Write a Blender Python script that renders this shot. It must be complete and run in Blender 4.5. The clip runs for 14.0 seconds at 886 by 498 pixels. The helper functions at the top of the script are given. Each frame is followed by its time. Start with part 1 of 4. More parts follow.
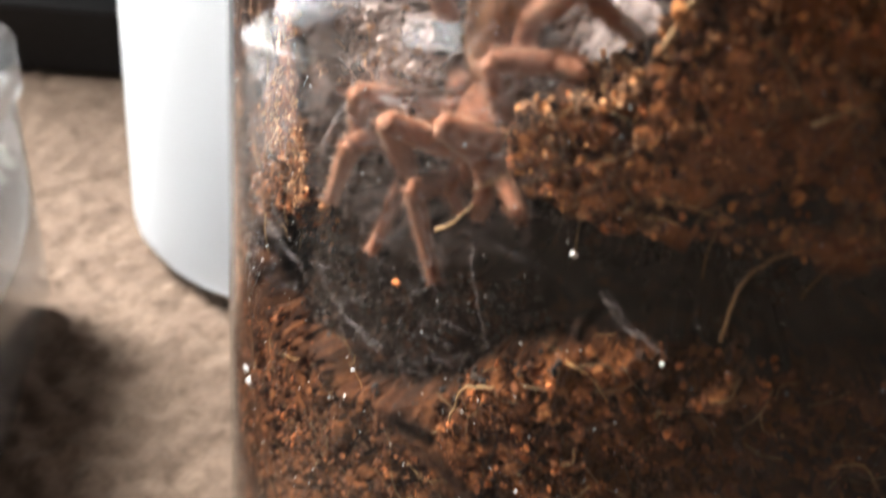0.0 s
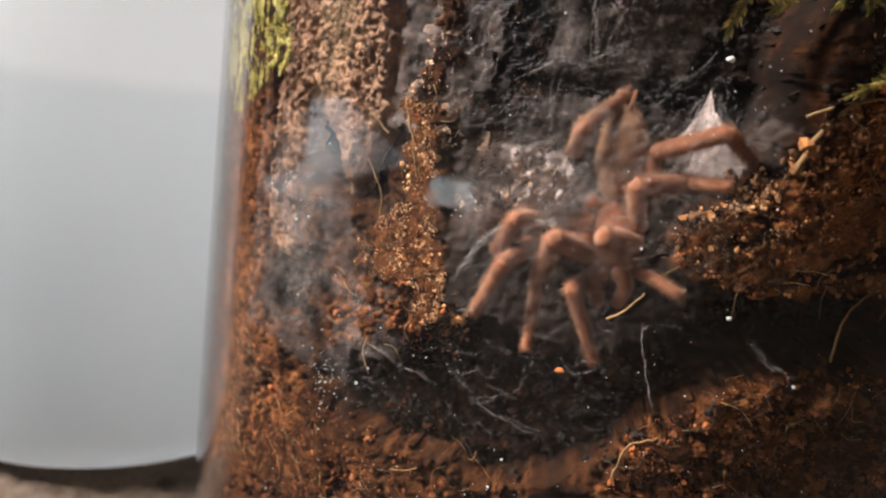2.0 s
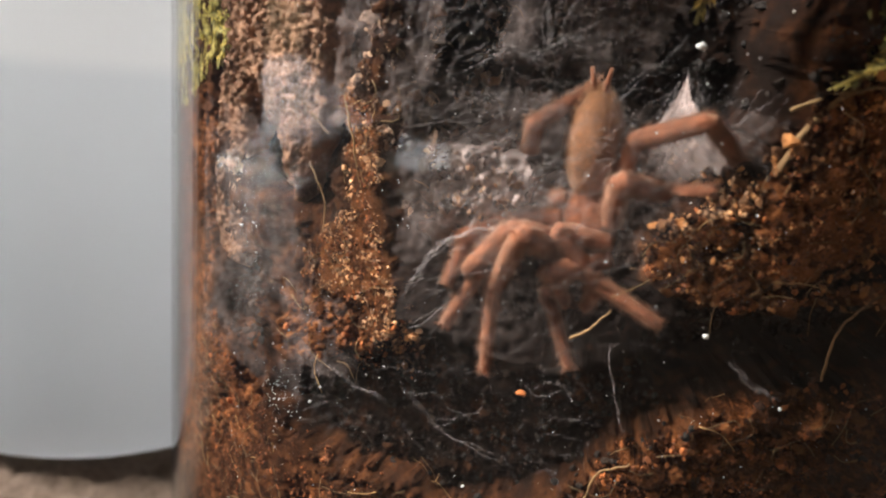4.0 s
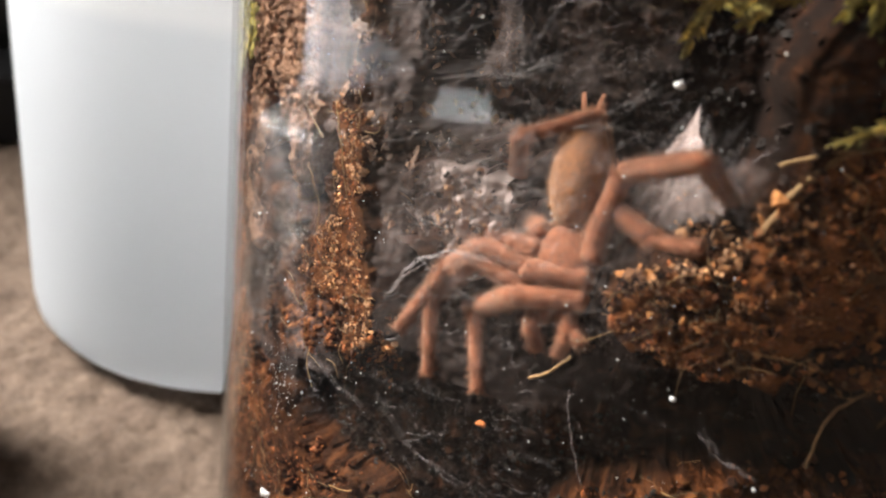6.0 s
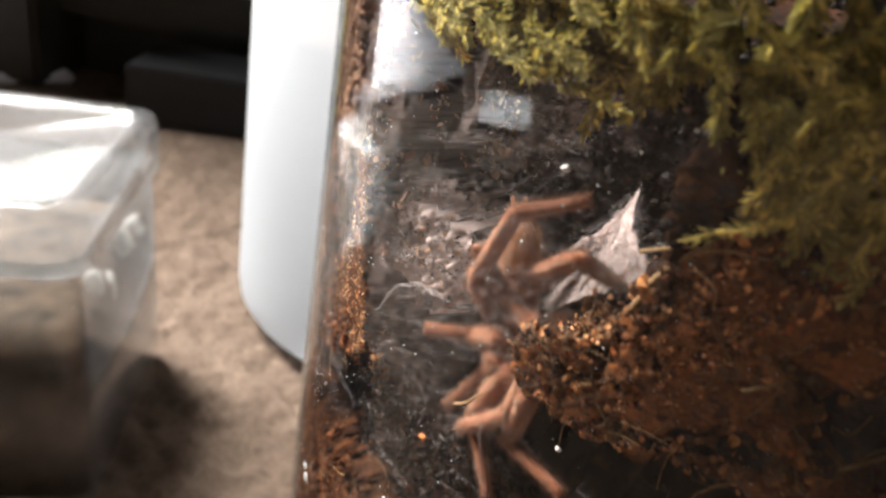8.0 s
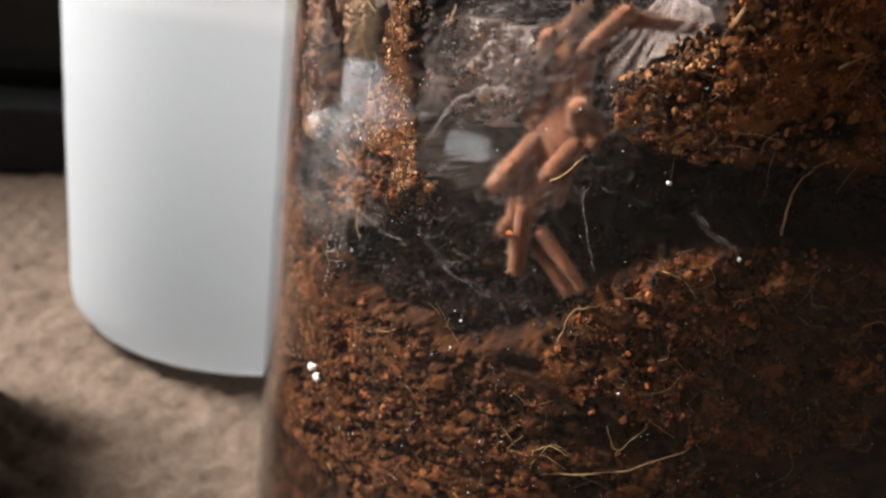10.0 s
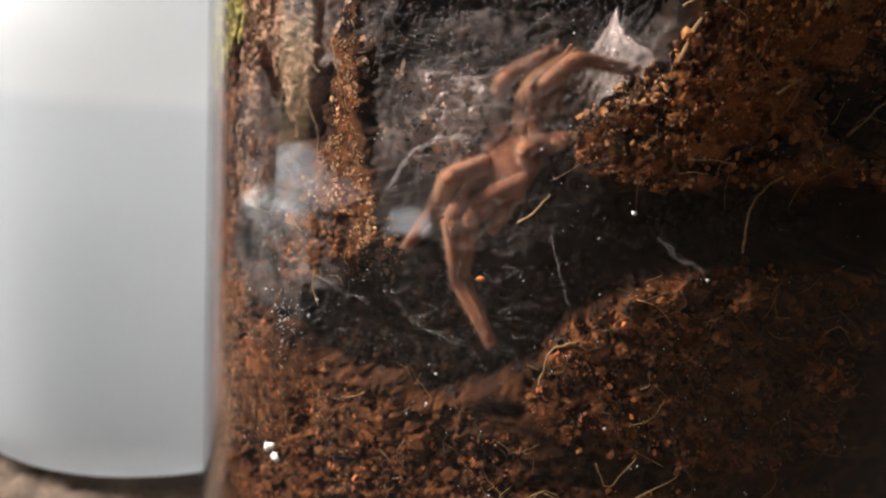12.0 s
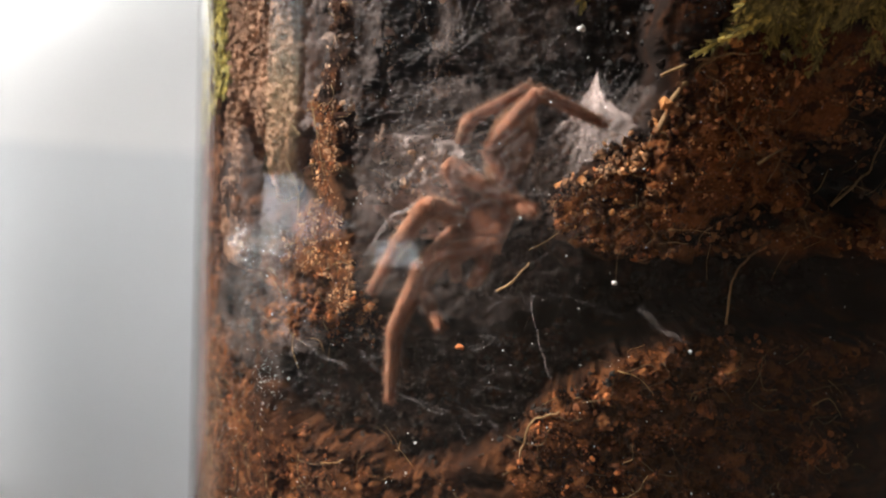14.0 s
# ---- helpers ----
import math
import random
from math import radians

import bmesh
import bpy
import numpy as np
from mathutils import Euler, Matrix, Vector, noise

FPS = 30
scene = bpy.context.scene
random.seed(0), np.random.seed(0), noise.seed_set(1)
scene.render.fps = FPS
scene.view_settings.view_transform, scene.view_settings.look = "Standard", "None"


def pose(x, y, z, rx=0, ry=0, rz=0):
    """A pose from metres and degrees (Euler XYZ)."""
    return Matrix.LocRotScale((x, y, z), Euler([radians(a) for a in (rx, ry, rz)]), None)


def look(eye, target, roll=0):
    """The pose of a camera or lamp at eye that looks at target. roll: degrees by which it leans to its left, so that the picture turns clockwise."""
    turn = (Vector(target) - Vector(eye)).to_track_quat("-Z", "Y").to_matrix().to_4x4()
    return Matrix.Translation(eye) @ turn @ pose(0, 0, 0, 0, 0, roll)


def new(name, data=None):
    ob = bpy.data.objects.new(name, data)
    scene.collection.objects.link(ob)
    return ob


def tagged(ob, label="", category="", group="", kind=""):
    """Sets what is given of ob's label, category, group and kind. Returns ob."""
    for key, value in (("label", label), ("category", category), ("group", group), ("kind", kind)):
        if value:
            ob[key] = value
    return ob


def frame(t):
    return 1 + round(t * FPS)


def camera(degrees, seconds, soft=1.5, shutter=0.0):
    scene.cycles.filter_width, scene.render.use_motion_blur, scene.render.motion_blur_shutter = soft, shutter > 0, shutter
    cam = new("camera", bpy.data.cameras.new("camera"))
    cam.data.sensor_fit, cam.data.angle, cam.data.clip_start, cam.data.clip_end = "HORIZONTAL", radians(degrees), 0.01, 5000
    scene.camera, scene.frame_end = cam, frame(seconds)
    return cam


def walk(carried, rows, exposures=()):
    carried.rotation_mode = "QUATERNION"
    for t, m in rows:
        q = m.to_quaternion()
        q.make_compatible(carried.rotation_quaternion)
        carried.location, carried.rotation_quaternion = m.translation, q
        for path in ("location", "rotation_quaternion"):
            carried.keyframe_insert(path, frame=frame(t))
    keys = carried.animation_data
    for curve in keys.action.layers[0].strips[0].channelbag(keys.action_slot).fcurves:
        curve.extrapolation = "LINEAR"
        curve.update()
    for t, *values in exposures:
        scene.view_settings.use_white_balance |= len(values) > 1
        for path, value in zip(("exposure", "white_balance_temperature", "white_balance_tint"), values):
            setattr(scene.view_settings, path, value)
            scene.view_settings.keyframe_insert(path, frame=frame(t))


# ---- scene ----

cam = camera(62.2, 14.0, soft=2.1, shutter=0.4)
cam.data.dof.use_dof = True
cam.data.dof.focus_distance = 0.092
cam.data.dof.aperture_fstop = 27.0
METRES, EYE, TILT, LEAN, TURN = 0.25, 0.1655, -28.2, -7.2, 42.2
ROWS = [
    (0.0, 0.0, 0.0, 0.0, 0.0, 0.0, -0.0),
    (0.5, -0.0723, -0.0019, 0.029, -11.02, 4.19, 2.2),
    (1.0, -0.1682, -0.0084, 0.0302, -17.86, 4.78, 4.91),
    (1.5, -0.2002, -0.0158, 0.0218, -22.75, 5.61, 7.78),
    (2.0, -0.2189, -0.0141, 0.014, -23.01, 6.54, 9.51),
    (2.5, -0.2146, -0.024, 0.0156, -23.64, 6.21, 9.99),
    (5.0, -0.1399, 0.007, 0.0543, -18.31, 1.77, 9.74),
    (5.5, -0.1159, -0.0258, 0.0503, -15.42, 1.13, 7.47),
    (6.0, -0.0888, -0.012, 0.0512, -9.84, 2.37, 3.93),
    (6.5, -0.0468, 0.0137, 0.0364, -3.97, 2.38, 0.47),
    (7.0, -0.0038, 0.0219, 0.0314, 1.53, 4.06, -3.96),
    (7.5, 0.017, -0.018, 0.0445, 6.89, 4.9, -6.69),
    (8.0, 0.0313, -0.0654, 0.0554, 7.28, 4.09, -6.36),
    (8.5, 0.0288, -0.0911, 0.0217, 6.74, 3.01, -7.15),
    (11.0, -0.1842, -0.0405, -0.094, -16.79, 10.36, 11.51),
    (11.5, -0.1724, -0.0485, -0.0852, -16.72, 11.56, 11.33),
    (12.0, -0.1592, -0.0464, -0.076, -16.41, 12.16, 10.99),
    (12.5, -0.1521, -0.0466, -0.0689, -15.77, 13.47, 10.81),
    (13.0, -0.1453, -0.0504, -0.0602, -15.62, 14.08, 10.81),
    (13.5, -0.1413, -0.0501, -0.0589, -15.86, 14.24, 10.82),
    (14.0, -0.1409, -0.0501, -0.0578, -15.88, 14.44, 10.84),
]
walk(cam, [(t, pose(0, 0, EYE, TILT, LEAN, TURN) @ pose(METRES * x, METRES * y, METRES * z, 90 + pitch, roll, yaw)) for t, x, y, z, yaw, pitch, roll in ROWS],
     exposures=[(0.0, 3.20), (0.5, 2.85), (1.0, 2.44), (5.0, 2.24), (6.5, 2.76), (7.5, 2.88), (8.7, 2.80), (10.8, 2.30), (14.0, 2.39)])

# ---- world and light ----
world = bpy.data.worlds.new("sky")
scene.world = world
world.use_nodes = True
wn = world.node_tree.nodes
sky = wn.new("ShaderNodeTexSky")
sky.sky_type, sky.sun_disc = "NISHITA", False
sky.sun_elevation, sky.sun_rotation = radians(38), radians(235)
world.node_tree.links.new(sky.outputs[0], wn["Background"].inputs[0])
wn["Background"].inputs[1].default_value = 0.05


def lamp(name, energy, size_x, size_y, m, colour):
    data = bpy.data.lights.new(name, "AREA")
    data.shape, data.size, data.size_y, data.energy, data.color = "RECTANGLE", size_x, size_y, energy, colour
    ob = new(name, data)
    ob.matrix_world = m
    return ob


# daylight of the sky in the opening of the window
lamp("window_daylight", 37.0, 0.54, 1.2, look((-1.42, -0.31, 1.36), (0.0, 0.1, 0.1)), (1.0, 0.975, 0.94))


# the sun falls through the window on to the carpet beside the camera
sun = bpy.data.lights.new("sun", "SUN")
sun.energy, sun.angle, sun.color = 5.0, radians(0.6), (1.0, 0.96, 0.92)
SUN_WAY = Vector((0.60, 0.16, -1.40)).normalized()
new("sun", sun).matrix_world = look((-3.0, 1.2, 3.2), Vector((-3.0, 1.2, 3.2)) + SUN_WAY)


# ---- materials ----
def shader(name):
    m = bpy.data.materials.new(name)
    m.use_nodes = True
    t = m.node_tree
    return m, t.nodes, t.links, t.nodes["Principled BSDF"]


def put(links, value, socket):
    if hasattr(value, "is_output"):
        links.new(value, socket)
    else:
        socket.default_value = value


def noise_of(nodes, links, scale, detail=6.0, rough=0.6, stretch=(1, 1, 1)):
    tc, mp, n = nodes.new("ShaderNodeTexCoord"), nodes.new("ShaderNodeMapping"), nodes.new("ShaderNodeTexNoise")
    mp.inputs["Scale"].default_value = stretch
    links.new(tc.outputs["Object"], mp.inputs[0])
    links.new(mp.outputs[0], n.inputs["Vector"])
    n.inputs["Scale"].default_value, n.inputs["Detail"].default_value, n.inputs["Roughness"].default_value = scale, detail, rough
    return n.outputs["Fac"]


def ramp(nodes, links, fac, stops):
    r = nodes.new("ShaderNodeValToRGB")
    while len(r.color_ramp.elements) < len(stops):
        r.color_ramp.elements.new(0.5)
    for e, (p, c) in zip(r.color_ramp.elements, stops):
        e.position, e.color = p, (*c, 1.0)
    links.new(fac, r.inputs[0])
    return r.outputs[0]


def mixed(nodes, links, fac, a, b, mode="MIX"):
    m = nodes.new("ShaderNodeMix")
    m.data_type, m.blend_type = "RGBA", mode
    put(links, fac, m.inputs[0])
    for value, socket in ((a, m.inputs[6]), (b, m.inputs[7])):
        put(links, (*value, 1.0) if isinstance(value, tuple) else value, socket)
    return m.outputs[2]


def grain(name, low, high, scale, fine, rough=0.9, bump=0.3, depth=0.0005, stretch=(1, 1, 1), island=0.0, spec=0.3):
    """A matt material in two tones, varied at two scales, with fine relief."""
    m, n, l, p = shader(name)
    big, small = noise_of(n, l, scale, 4.0, 0.6, stretch), noise_of(n, l, fine, 8.0, 0.7, stretch)
    col = ramp(n, l, big, [(0.3, low), (0.7, high)])
    col = mixed(n, l, 0.75, col, ramp(n, l, small, [(0.25, (0.35, 0.35, 0.35)), (0.75, (1.5, 1.5, 1.5))]), "MULTIPLY")
    if island:
        g = n.new("ShaderNodeNewGeometry")
        col = mixed(n, l, island, col, ramp(n, l, g.outputs["Random Per Island"], [(0.0, (0.18, 0.18, 0.18)), (0.6, (0.85, 0.82, 0.80)), (1.0, (2.1, 1.95, 1.6))]), "MULTIPLY")
    l.new(col, p.inputs["Base Color"])
    p.inputs["Roughness"].default_value = rough
    p.inputs["Specular IOR Level"].default_value = spec
    if bump:
        b = n.new("ShaderNodeBump")
        b.inputs["Strength"].default_value, b.inputs["Distance"].default_value = bump, depth
        l.new(small, b.inputs["Height"])
        l.new(b.outputs[0], p.inputs["Normal"])
    return m


def clear(name, tint, ior=1.49, rough=0.03, smear=0.0, streak=1.0):
    """A thin clear plastic wall: see-through, with gloss by Fresnel and a film of smears."""
    m, n, l, p = shader(name)
    n.remove(p)
    tr, gl, mx, fr = n.new("ShaderNodeBsdfTransparent"), n.new("ShaderNodeBsdfGlossy"), n.new("ShaderNodeMixShader"), n.new("ShaderNodeLayerWeight")
    steep, gloss = n.new("ShaderNodeMath"), n.new("ShaderNodeMath")
    steep.operation, gloss.operation = "POWER", "MULTIPLY_ADD"
    steep.inputs[1].default_value = 5.0
    gloss.inputs[1].default_value, gloss.inputs[2].default_value = 0.9, ((ior - 1) / (ior + 1)) ** 2
    tr.inputs[0].default_value = (*tint, 1)
    gl.inputs["Roughness"].default_value = rough
    l.new(fr.outputs["Facing"], steep.inputs[0])
    l.new(steep.outputs[0], gloss.inputs[0])
    l.new(gloss.outputs[0], mx.inputs[0])
    l.new(tr.outputs[0], mx.inputs[1])
    l.new(gl.outputs[0], mx.inputs[2])
    last = mx.outputs[0]
    if smear:
        df, m2, mul = n.new("ShaderNodeBsdfDiffuse"), n.new("ShaderNodeMixShader"), n.new("ShaderNodeMath")
        df.inputs[0].default_value = (0.82, 0.82, 0.84, 1)
        f = ramp(n, l, noise_of(n, l, 28.0 / streak, 7.0, 0.68, (1, 1, streak)), [(0.32, (0.12, 0.12, 0.12)), (0.68, (1, 1, 1))])
        mul.operation = "MULTIPLY"
        mul.inputs[1].default_value = smear
        l.new(f, mul.inputs[0])
        l.new(mul.outputs[0], m2.inputs[0])
        l.new(last, m2.inputs[1])
        l.new(df.outputs[0], m2.inputs[2])
        last = m2.outputs[0]
    l.new(last, n["Material Output"].inputs[0])
    return m


def soil_mat():
    """Coir: dark where damp and in painted depth shade, orange-brown where dry; a value of the mesh sets it."""
    m, n, l, p = shader("coir soil")
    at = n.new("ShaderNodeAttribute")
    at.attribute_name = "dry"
    tone = n.new("ShaderNodeAttribute")
    tone.attribute_name = "tone"
    small, mid = noise_of(n, l, 2600.0, 8.0, 0.75), noise_of(n, l, 260.0, 5.0, 0.65)
    shade = n.new("ShaderNodeMath")
    shade.operation = "MULTIPLY_ADD"
    l.new(tone.outputs["Fac"], shade.inputs[0])
    shade.inputs[1].default_value = 0.42
    less = n.new("ShaderNodeMath")
    less.operation = "MULTIPLY"
    less.inputs[1].default_value = 0.62
    l.new(small, less.inputs[0])
    l.new(less.outputs[0], shade.inputs[2])
    # the dark ramp serves damp soil and the shade painted by depth
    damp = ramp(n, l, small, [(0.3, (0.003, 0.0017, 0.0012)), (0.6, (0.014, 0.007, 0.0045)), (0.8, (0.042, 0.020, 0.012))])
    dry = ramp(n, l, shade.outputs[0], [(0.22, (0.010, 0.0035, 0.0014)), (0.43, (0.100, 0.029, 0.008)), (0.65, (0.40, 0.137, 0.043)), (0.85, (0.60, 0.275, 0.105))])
    add = n.new("ShaderNodeMath")
    add.operation, add.use_clamp = "MULTIPLY_ADD", True
    l.new(mid, add.inputs[0])
    add.inputs[1].default_value = 0.9
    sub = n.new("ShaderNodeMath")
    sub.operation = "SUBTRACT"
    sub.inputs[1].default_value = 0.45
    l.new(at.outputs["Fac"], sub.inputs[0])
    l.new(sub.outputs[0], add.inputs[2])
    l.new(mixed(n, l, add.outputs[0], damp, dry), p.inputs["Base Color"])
    p.inputs["Roughness"].default_value = 0.95
    p.inputs["Specular IOR Level"].default_value = 0.08
    b = n.new("ShaderNodeBump")
    b.inputs["Strength"].default_value, b.inputs["Distance"].default_value = 0.9, 0.0006
    l.new(small, b.inputs["Height"])
    l.new(b.outputs[0], p.inputs["Normal"])
    return m


SOIL = soil_mat()
FILL = grain("soil of the small box", (0.035, 0.024, 0.016), (0.19, 0.128, 0.085), 90.0, 1200.0, 0.8, 0.8, 0.0006, island=0.8)
CRUMB = grain("dry coir crumbs", (0.06, 0.02, 0.007), (0.58, 0.26, 0.10), 90.0, 2200.0, 0.9, 0.8, 0.0005, island=0.9)
RUST = grain("dull coir crumbs", (0.036, 0.010, 0.003), (0.37, 0.118, 0.037), 90.0, 2200.0, 0.9, 0.8, 0.0005, island=0.9)
PALE = grain("pale dry coir crumbs", (0.15, 0.072, 0.034), (0.70, 0.38, 0.20), 90.0, 2200.0, 0.9, 0.8, 0.0005, island=0.9)
FLAKE = grain("bark flakes", (0.15, 0.088, 0.058), (0.48, 0.30, 0.20), 120.0, 1800.0, 0.9, 0.6, 0.0004, island=0.8)
BARK = grain("cork bark", (0.095, 0.046, 0.025), (0.66, 0.36, 0.215), 480.0, 2600.0, 0.92, 1.0, 0.0009, (1, 1, 0.6))
DARK_SOIL = grain("dark soil crumbs", (0.004, 0.0025, 0.002), (0.030, 0.018, 0.012), 90.0, 1200.0, 0.8, 0.8, 0.0006, island=0.8)
REFLECTOR = grain("pale reflector", (0.42, 0.42, 0.44), (0.54, 0.54, 0.57), 9.0, 500.0, 0.9, 0.3, 0.001)
CARPET = grain("beige carpet pile", (0.098, 0.066, 0.047), (0.165, 0.117, 0.085), 60.0, 420.0, 0.95, 0.8, 0.003)
MOSS = grain("dried green moss", (0.32, 0.28, 0.06), (0.74, 0.66, 0.27), 120.0, 1400.0, 0.8, 0.3, 0.0003, island=0.7)
_q = MOSS.node_tree.nodes["Principled BSDF"]
_glow, _both = MOSS.node_tree.nodes.new("ShaderNodeBsdfTranslucent"), MOSS.node_tree.nodes.new("ShaderNodeMixShader")
MOSS.node_tree.links.new(_q.inputs["Base Color"].links[0].from_socket, _glow.inputs[0])
_both.inputs[0].default_value = 0.45
MOSS.node_tree.links.new(_q.outputs[0], _both.inputs[1])
MOSS.node_tree.links.new(_glow.outputs[0], _both.inputs[2])
MOSS.node_tree.links.new(_both.outputs[0], MOSS.node_tree.nodes["Material Output"].inputs[0])
ROOT = grain("pale coir fibre", (0.15, 0.075, 0.03), (0.38, 0.24, 0.11), 120.0, 1600.0, 0.8, 0.0, island=0.6)
SPIDER = grain("orange velvet hair", (0.18, 0.049, 0.020), (0.41, 0.130, 0.056), 700.0, 4200.0, 0.85, 0.9, 0.0003)
BELLY = grain("golden orange hair", (0.19, 0.070, 0.022), (0.36, 0.140, 0.048), 260.0, 2600.0, 0.8, 0.6, 0.0003)
for _m in (SPIDER, BELLY):
    _q = _m.node_tree.nodes["Principled BSDF"]
    _q.inputs["Sheen Weight"].default_value = 0.6
    _q.inputs["Sheen Roughness"].default_value = 0.5
    _q.inputs["Sheen Tint"].default_value = (1.0, 0.72, 0.5, 1)
WALL = grain("painted plaster", (0.10, 0.085, 0.072), (0.14, 0.12, 0.10), 3.0, 60.0, 0.9, 0.1, 0.001)
BLACK = grain("black laminate", (0.012, 0.012, 0.013), (0.020, 0.020, 0.021), 8.0, 300.0, 0.5, 0.05, 0.0003, spec=0.2)
DARKWOOD = grain("dark stained wood", (0.008, 0.007, 0.005), (0.022, 0.018, 0.012), 4.0, 90.0, 0.6, 0.1, 0.001, (1, 1, 8))
PAPER = grain("white paper", (0.70, 0.70, 0.73), (0.75, 0.75, 0.78), 6.0, 300.0, 0.8, 0.02, 0.0002)
WHITE = grain("chalky white dropping", (0.62, 0.61, 0.58), (0.80, 0.79, 0.76), 500.0, 2600.0, 0.8, 0.4, 0.0003)
LINING = clear("inner face of the jar, wet by soil", (0.99, 0.99, 0.99), 1.12, 0.05, 0.0)
JAR = clear("clear jar plastic", (0.98, 0.98, 0.97), 1.40, 0.008, 0.006, 0.25)
BOX = clear("clear box plastic", (0.82, 0.83, 0.82), 1.5, 0.03, 0.09)
LID = clear("scuffed clear lid", (0.78, 0.80, 0.80), 1.5, 0.2, 0.10)


def milky(name, colour):
    """Milky plastic that lets light through: half scattered back, half scattered on."""
    m, n, l, p = shader(name)
    c = mixed(n, l, 0.5, colour, ramp(n, l, noise_of(n, l, 22.0, 5.0), [(0.3, (0.96, 0.96, 0.97)), (0.7, (1.0, 1.0, 1.0))]), "MULTIPLY")
    n.remove(p)
    df, tr, gl, mx, mx2 = n.new("ShaderNodeBsdfDiffuse"), n.new("ShaderNodeBsdfTranslucent"), n.new("ShaderNodeBsdfGlossy"), n.new("ShaderNodeMixShader"), n.new("ShaderNodeMixShader")
    l.new(c, df.inputs[0])
    l.new(c, tr.inputs[0])
    gl.inputs["Roughness"].default_value = 0.35
    mx.inputs[0].default_value, mx2.inputs[0].default_value = 0.75, 0.04
    l.new(df.outputs[0], mx.inputs[1])
    l.new(tr.outputs[0], mx.inputs[2])
    l.new(mx.outputs[0], mx2.inputs[1])
    l.new(gl.outputs[0], mx2.inputs[2])
    l.new(mx2.outputs[0], n["Material Output"].inputs[0])
    return m


def filled_milky():
    """The same plastic, clear of water above the level and bluer below it."""
    m = milky("milky plastic canister", (0.97, 0.97, 0.97))
    n, l = m.node_tree.nodes, m.node_tree.links
    tc, sep = n.new("ShaderNodeTexCoord"), n.new("ShaderNodeSeparateXYZ")
    l.new(tc.outputs["Object"], sep.inputs[0])
    rng = n.new("ShaderNodeMapRange")
    rng.inputs[1].default_value, rng.inputs[2].default_value = 0.132, 0.1395
    rng.interpolation_type = "SMOOTHSTEP"
    l.new(sep.outputs[2], rng.inputs[0])
    col = mixed(n, l, rng.outputs[0], (0.70, 0.725, 0.75), (0.82, 0.825, 0.83))
    for node in list(n):
        if node.bl_idname in ("ShaderNodeBsdfDiffuse", "ShaderNodeBsdfTranslucent"):
            l.new(col, node.inputs[0])
    return m


MILK = filled_milky()


def web_mat(name, strength, torn=1.0):
    """Silk: a soft white film, torn by noise, see-through elsewhere."""
    m, n, l, p = shader(name)
    n.remove(p)
    tr, df, mx, mul = n.new("ShaderNodeBsdfTransparent"), n.new("ShaderNodeBsdfDiffuse"), n.new("ShaderNodeMixShader"), n.new("ShaderNodeMath")
    df.inputs[0].default_value = (0.86, 0.67, 0.61, 1)
    f = mixed(n, l, 0.6, ramp(n, l, noise_of(n, l, 130.0, 4.0, 0.6), [(0.35, (0, 0, 0)), (0.7, (1, 1, 1))]), ramp(n, l, noise_of(n, l, 900.0, 6.0, 0.7, (1, 1, 0.5)), [(0.4, (0, 0, 0)), (0.65, (1, 1, 1))]), "MULTIPLY")
    f = mixed(n, l, torn, (1, 1, 1), f)
    mul.operation = "MULTIPLY"
    mul.inputs[1].default_value = strength
    l.new(f, mul.inputs[0])
    l.new(mul.outputs[0], mx.inputs[0])
    l.new(tr.outputs[0], mx.inputs[1])
    l.new(df.outputs[0], mx.inputs[2])
    l.new(mx.outputs[0], n["Material Output"].inputs[0])
    return m


SILK = web_mat("thin silk sheet", 0.24)
HAZE_SILK_SHEER = web_mat("sheerest silk and haze", 0.065, 0.85)
# for thin silk, and for the painted haze at the jar's left
HAZY_SILK = web_mat("hazy silk film", 0.12)
THICK_SILK = web_mat("dense silk", 0.46, 0.65)
CRUST = web_mat("crusted silk", 0.62, 0.55)
STRAND, _n, _l, _p = shader("silk strand")
_p.inputs["Base Color"].default_value = (0.80, 0.71, 0.69, 1)
_p.inputs["Roughness"].default_value = 0.4
_p.inputs["Alpha"].default_value = 0.25


# ---- mesh helpers ----
def mesh_of(name, verts, faces, material, smooth=True):
    me = bpy.data.meshes.new(name)
    me.from_pydata([tuple(v) for v in verts], [], [tuple(f) for f in faces])
    me.materials.append(material)
    if smooth:
        me.polygons.foreach_set("use_smooth", [True] * len(me.polygons))
    me.update()
    return me


def part(name, verts, faces, material, parent=None, label="", smooth=True):
    ob = new(name, mesh_of(name, verts, faces, material, smooth))
    if parent:
        ob.parent = parent
    if label:
        ob["label"] = label
    return ob


def bm_part(name, bm, material, parent=None, label="", smooth=False):
    me = bpy.data.meshes.new(name)
    bm.to_mesh(me)
    bm.free()
    me.materials.append(material)
    if smooth:
        me.polygons.foreach_set("use_smooth", [True] * len(me.polygons))
    ob = new(name, me)
    if parent:
        ob.parent = parent
    if label:
        ob["label"] = label
    return ob


def box_bm(lo, hi, bevel=0.0):
    bm = bmesh.new()
    lo, hi = Vector(lo), Vector(hi)
    bmesh.ops.create_cube(bm, size=1.0, matrix=Matrix.Translation((lo + hi) / 2) @ Matrix.Diagonal((*(hi - lo), 1)))
    if bevel:
        bmesh.ops.bevel(bm, geom=bm.edges[:], offset=bevel, segments=2, affect="EDGES")
    return bm


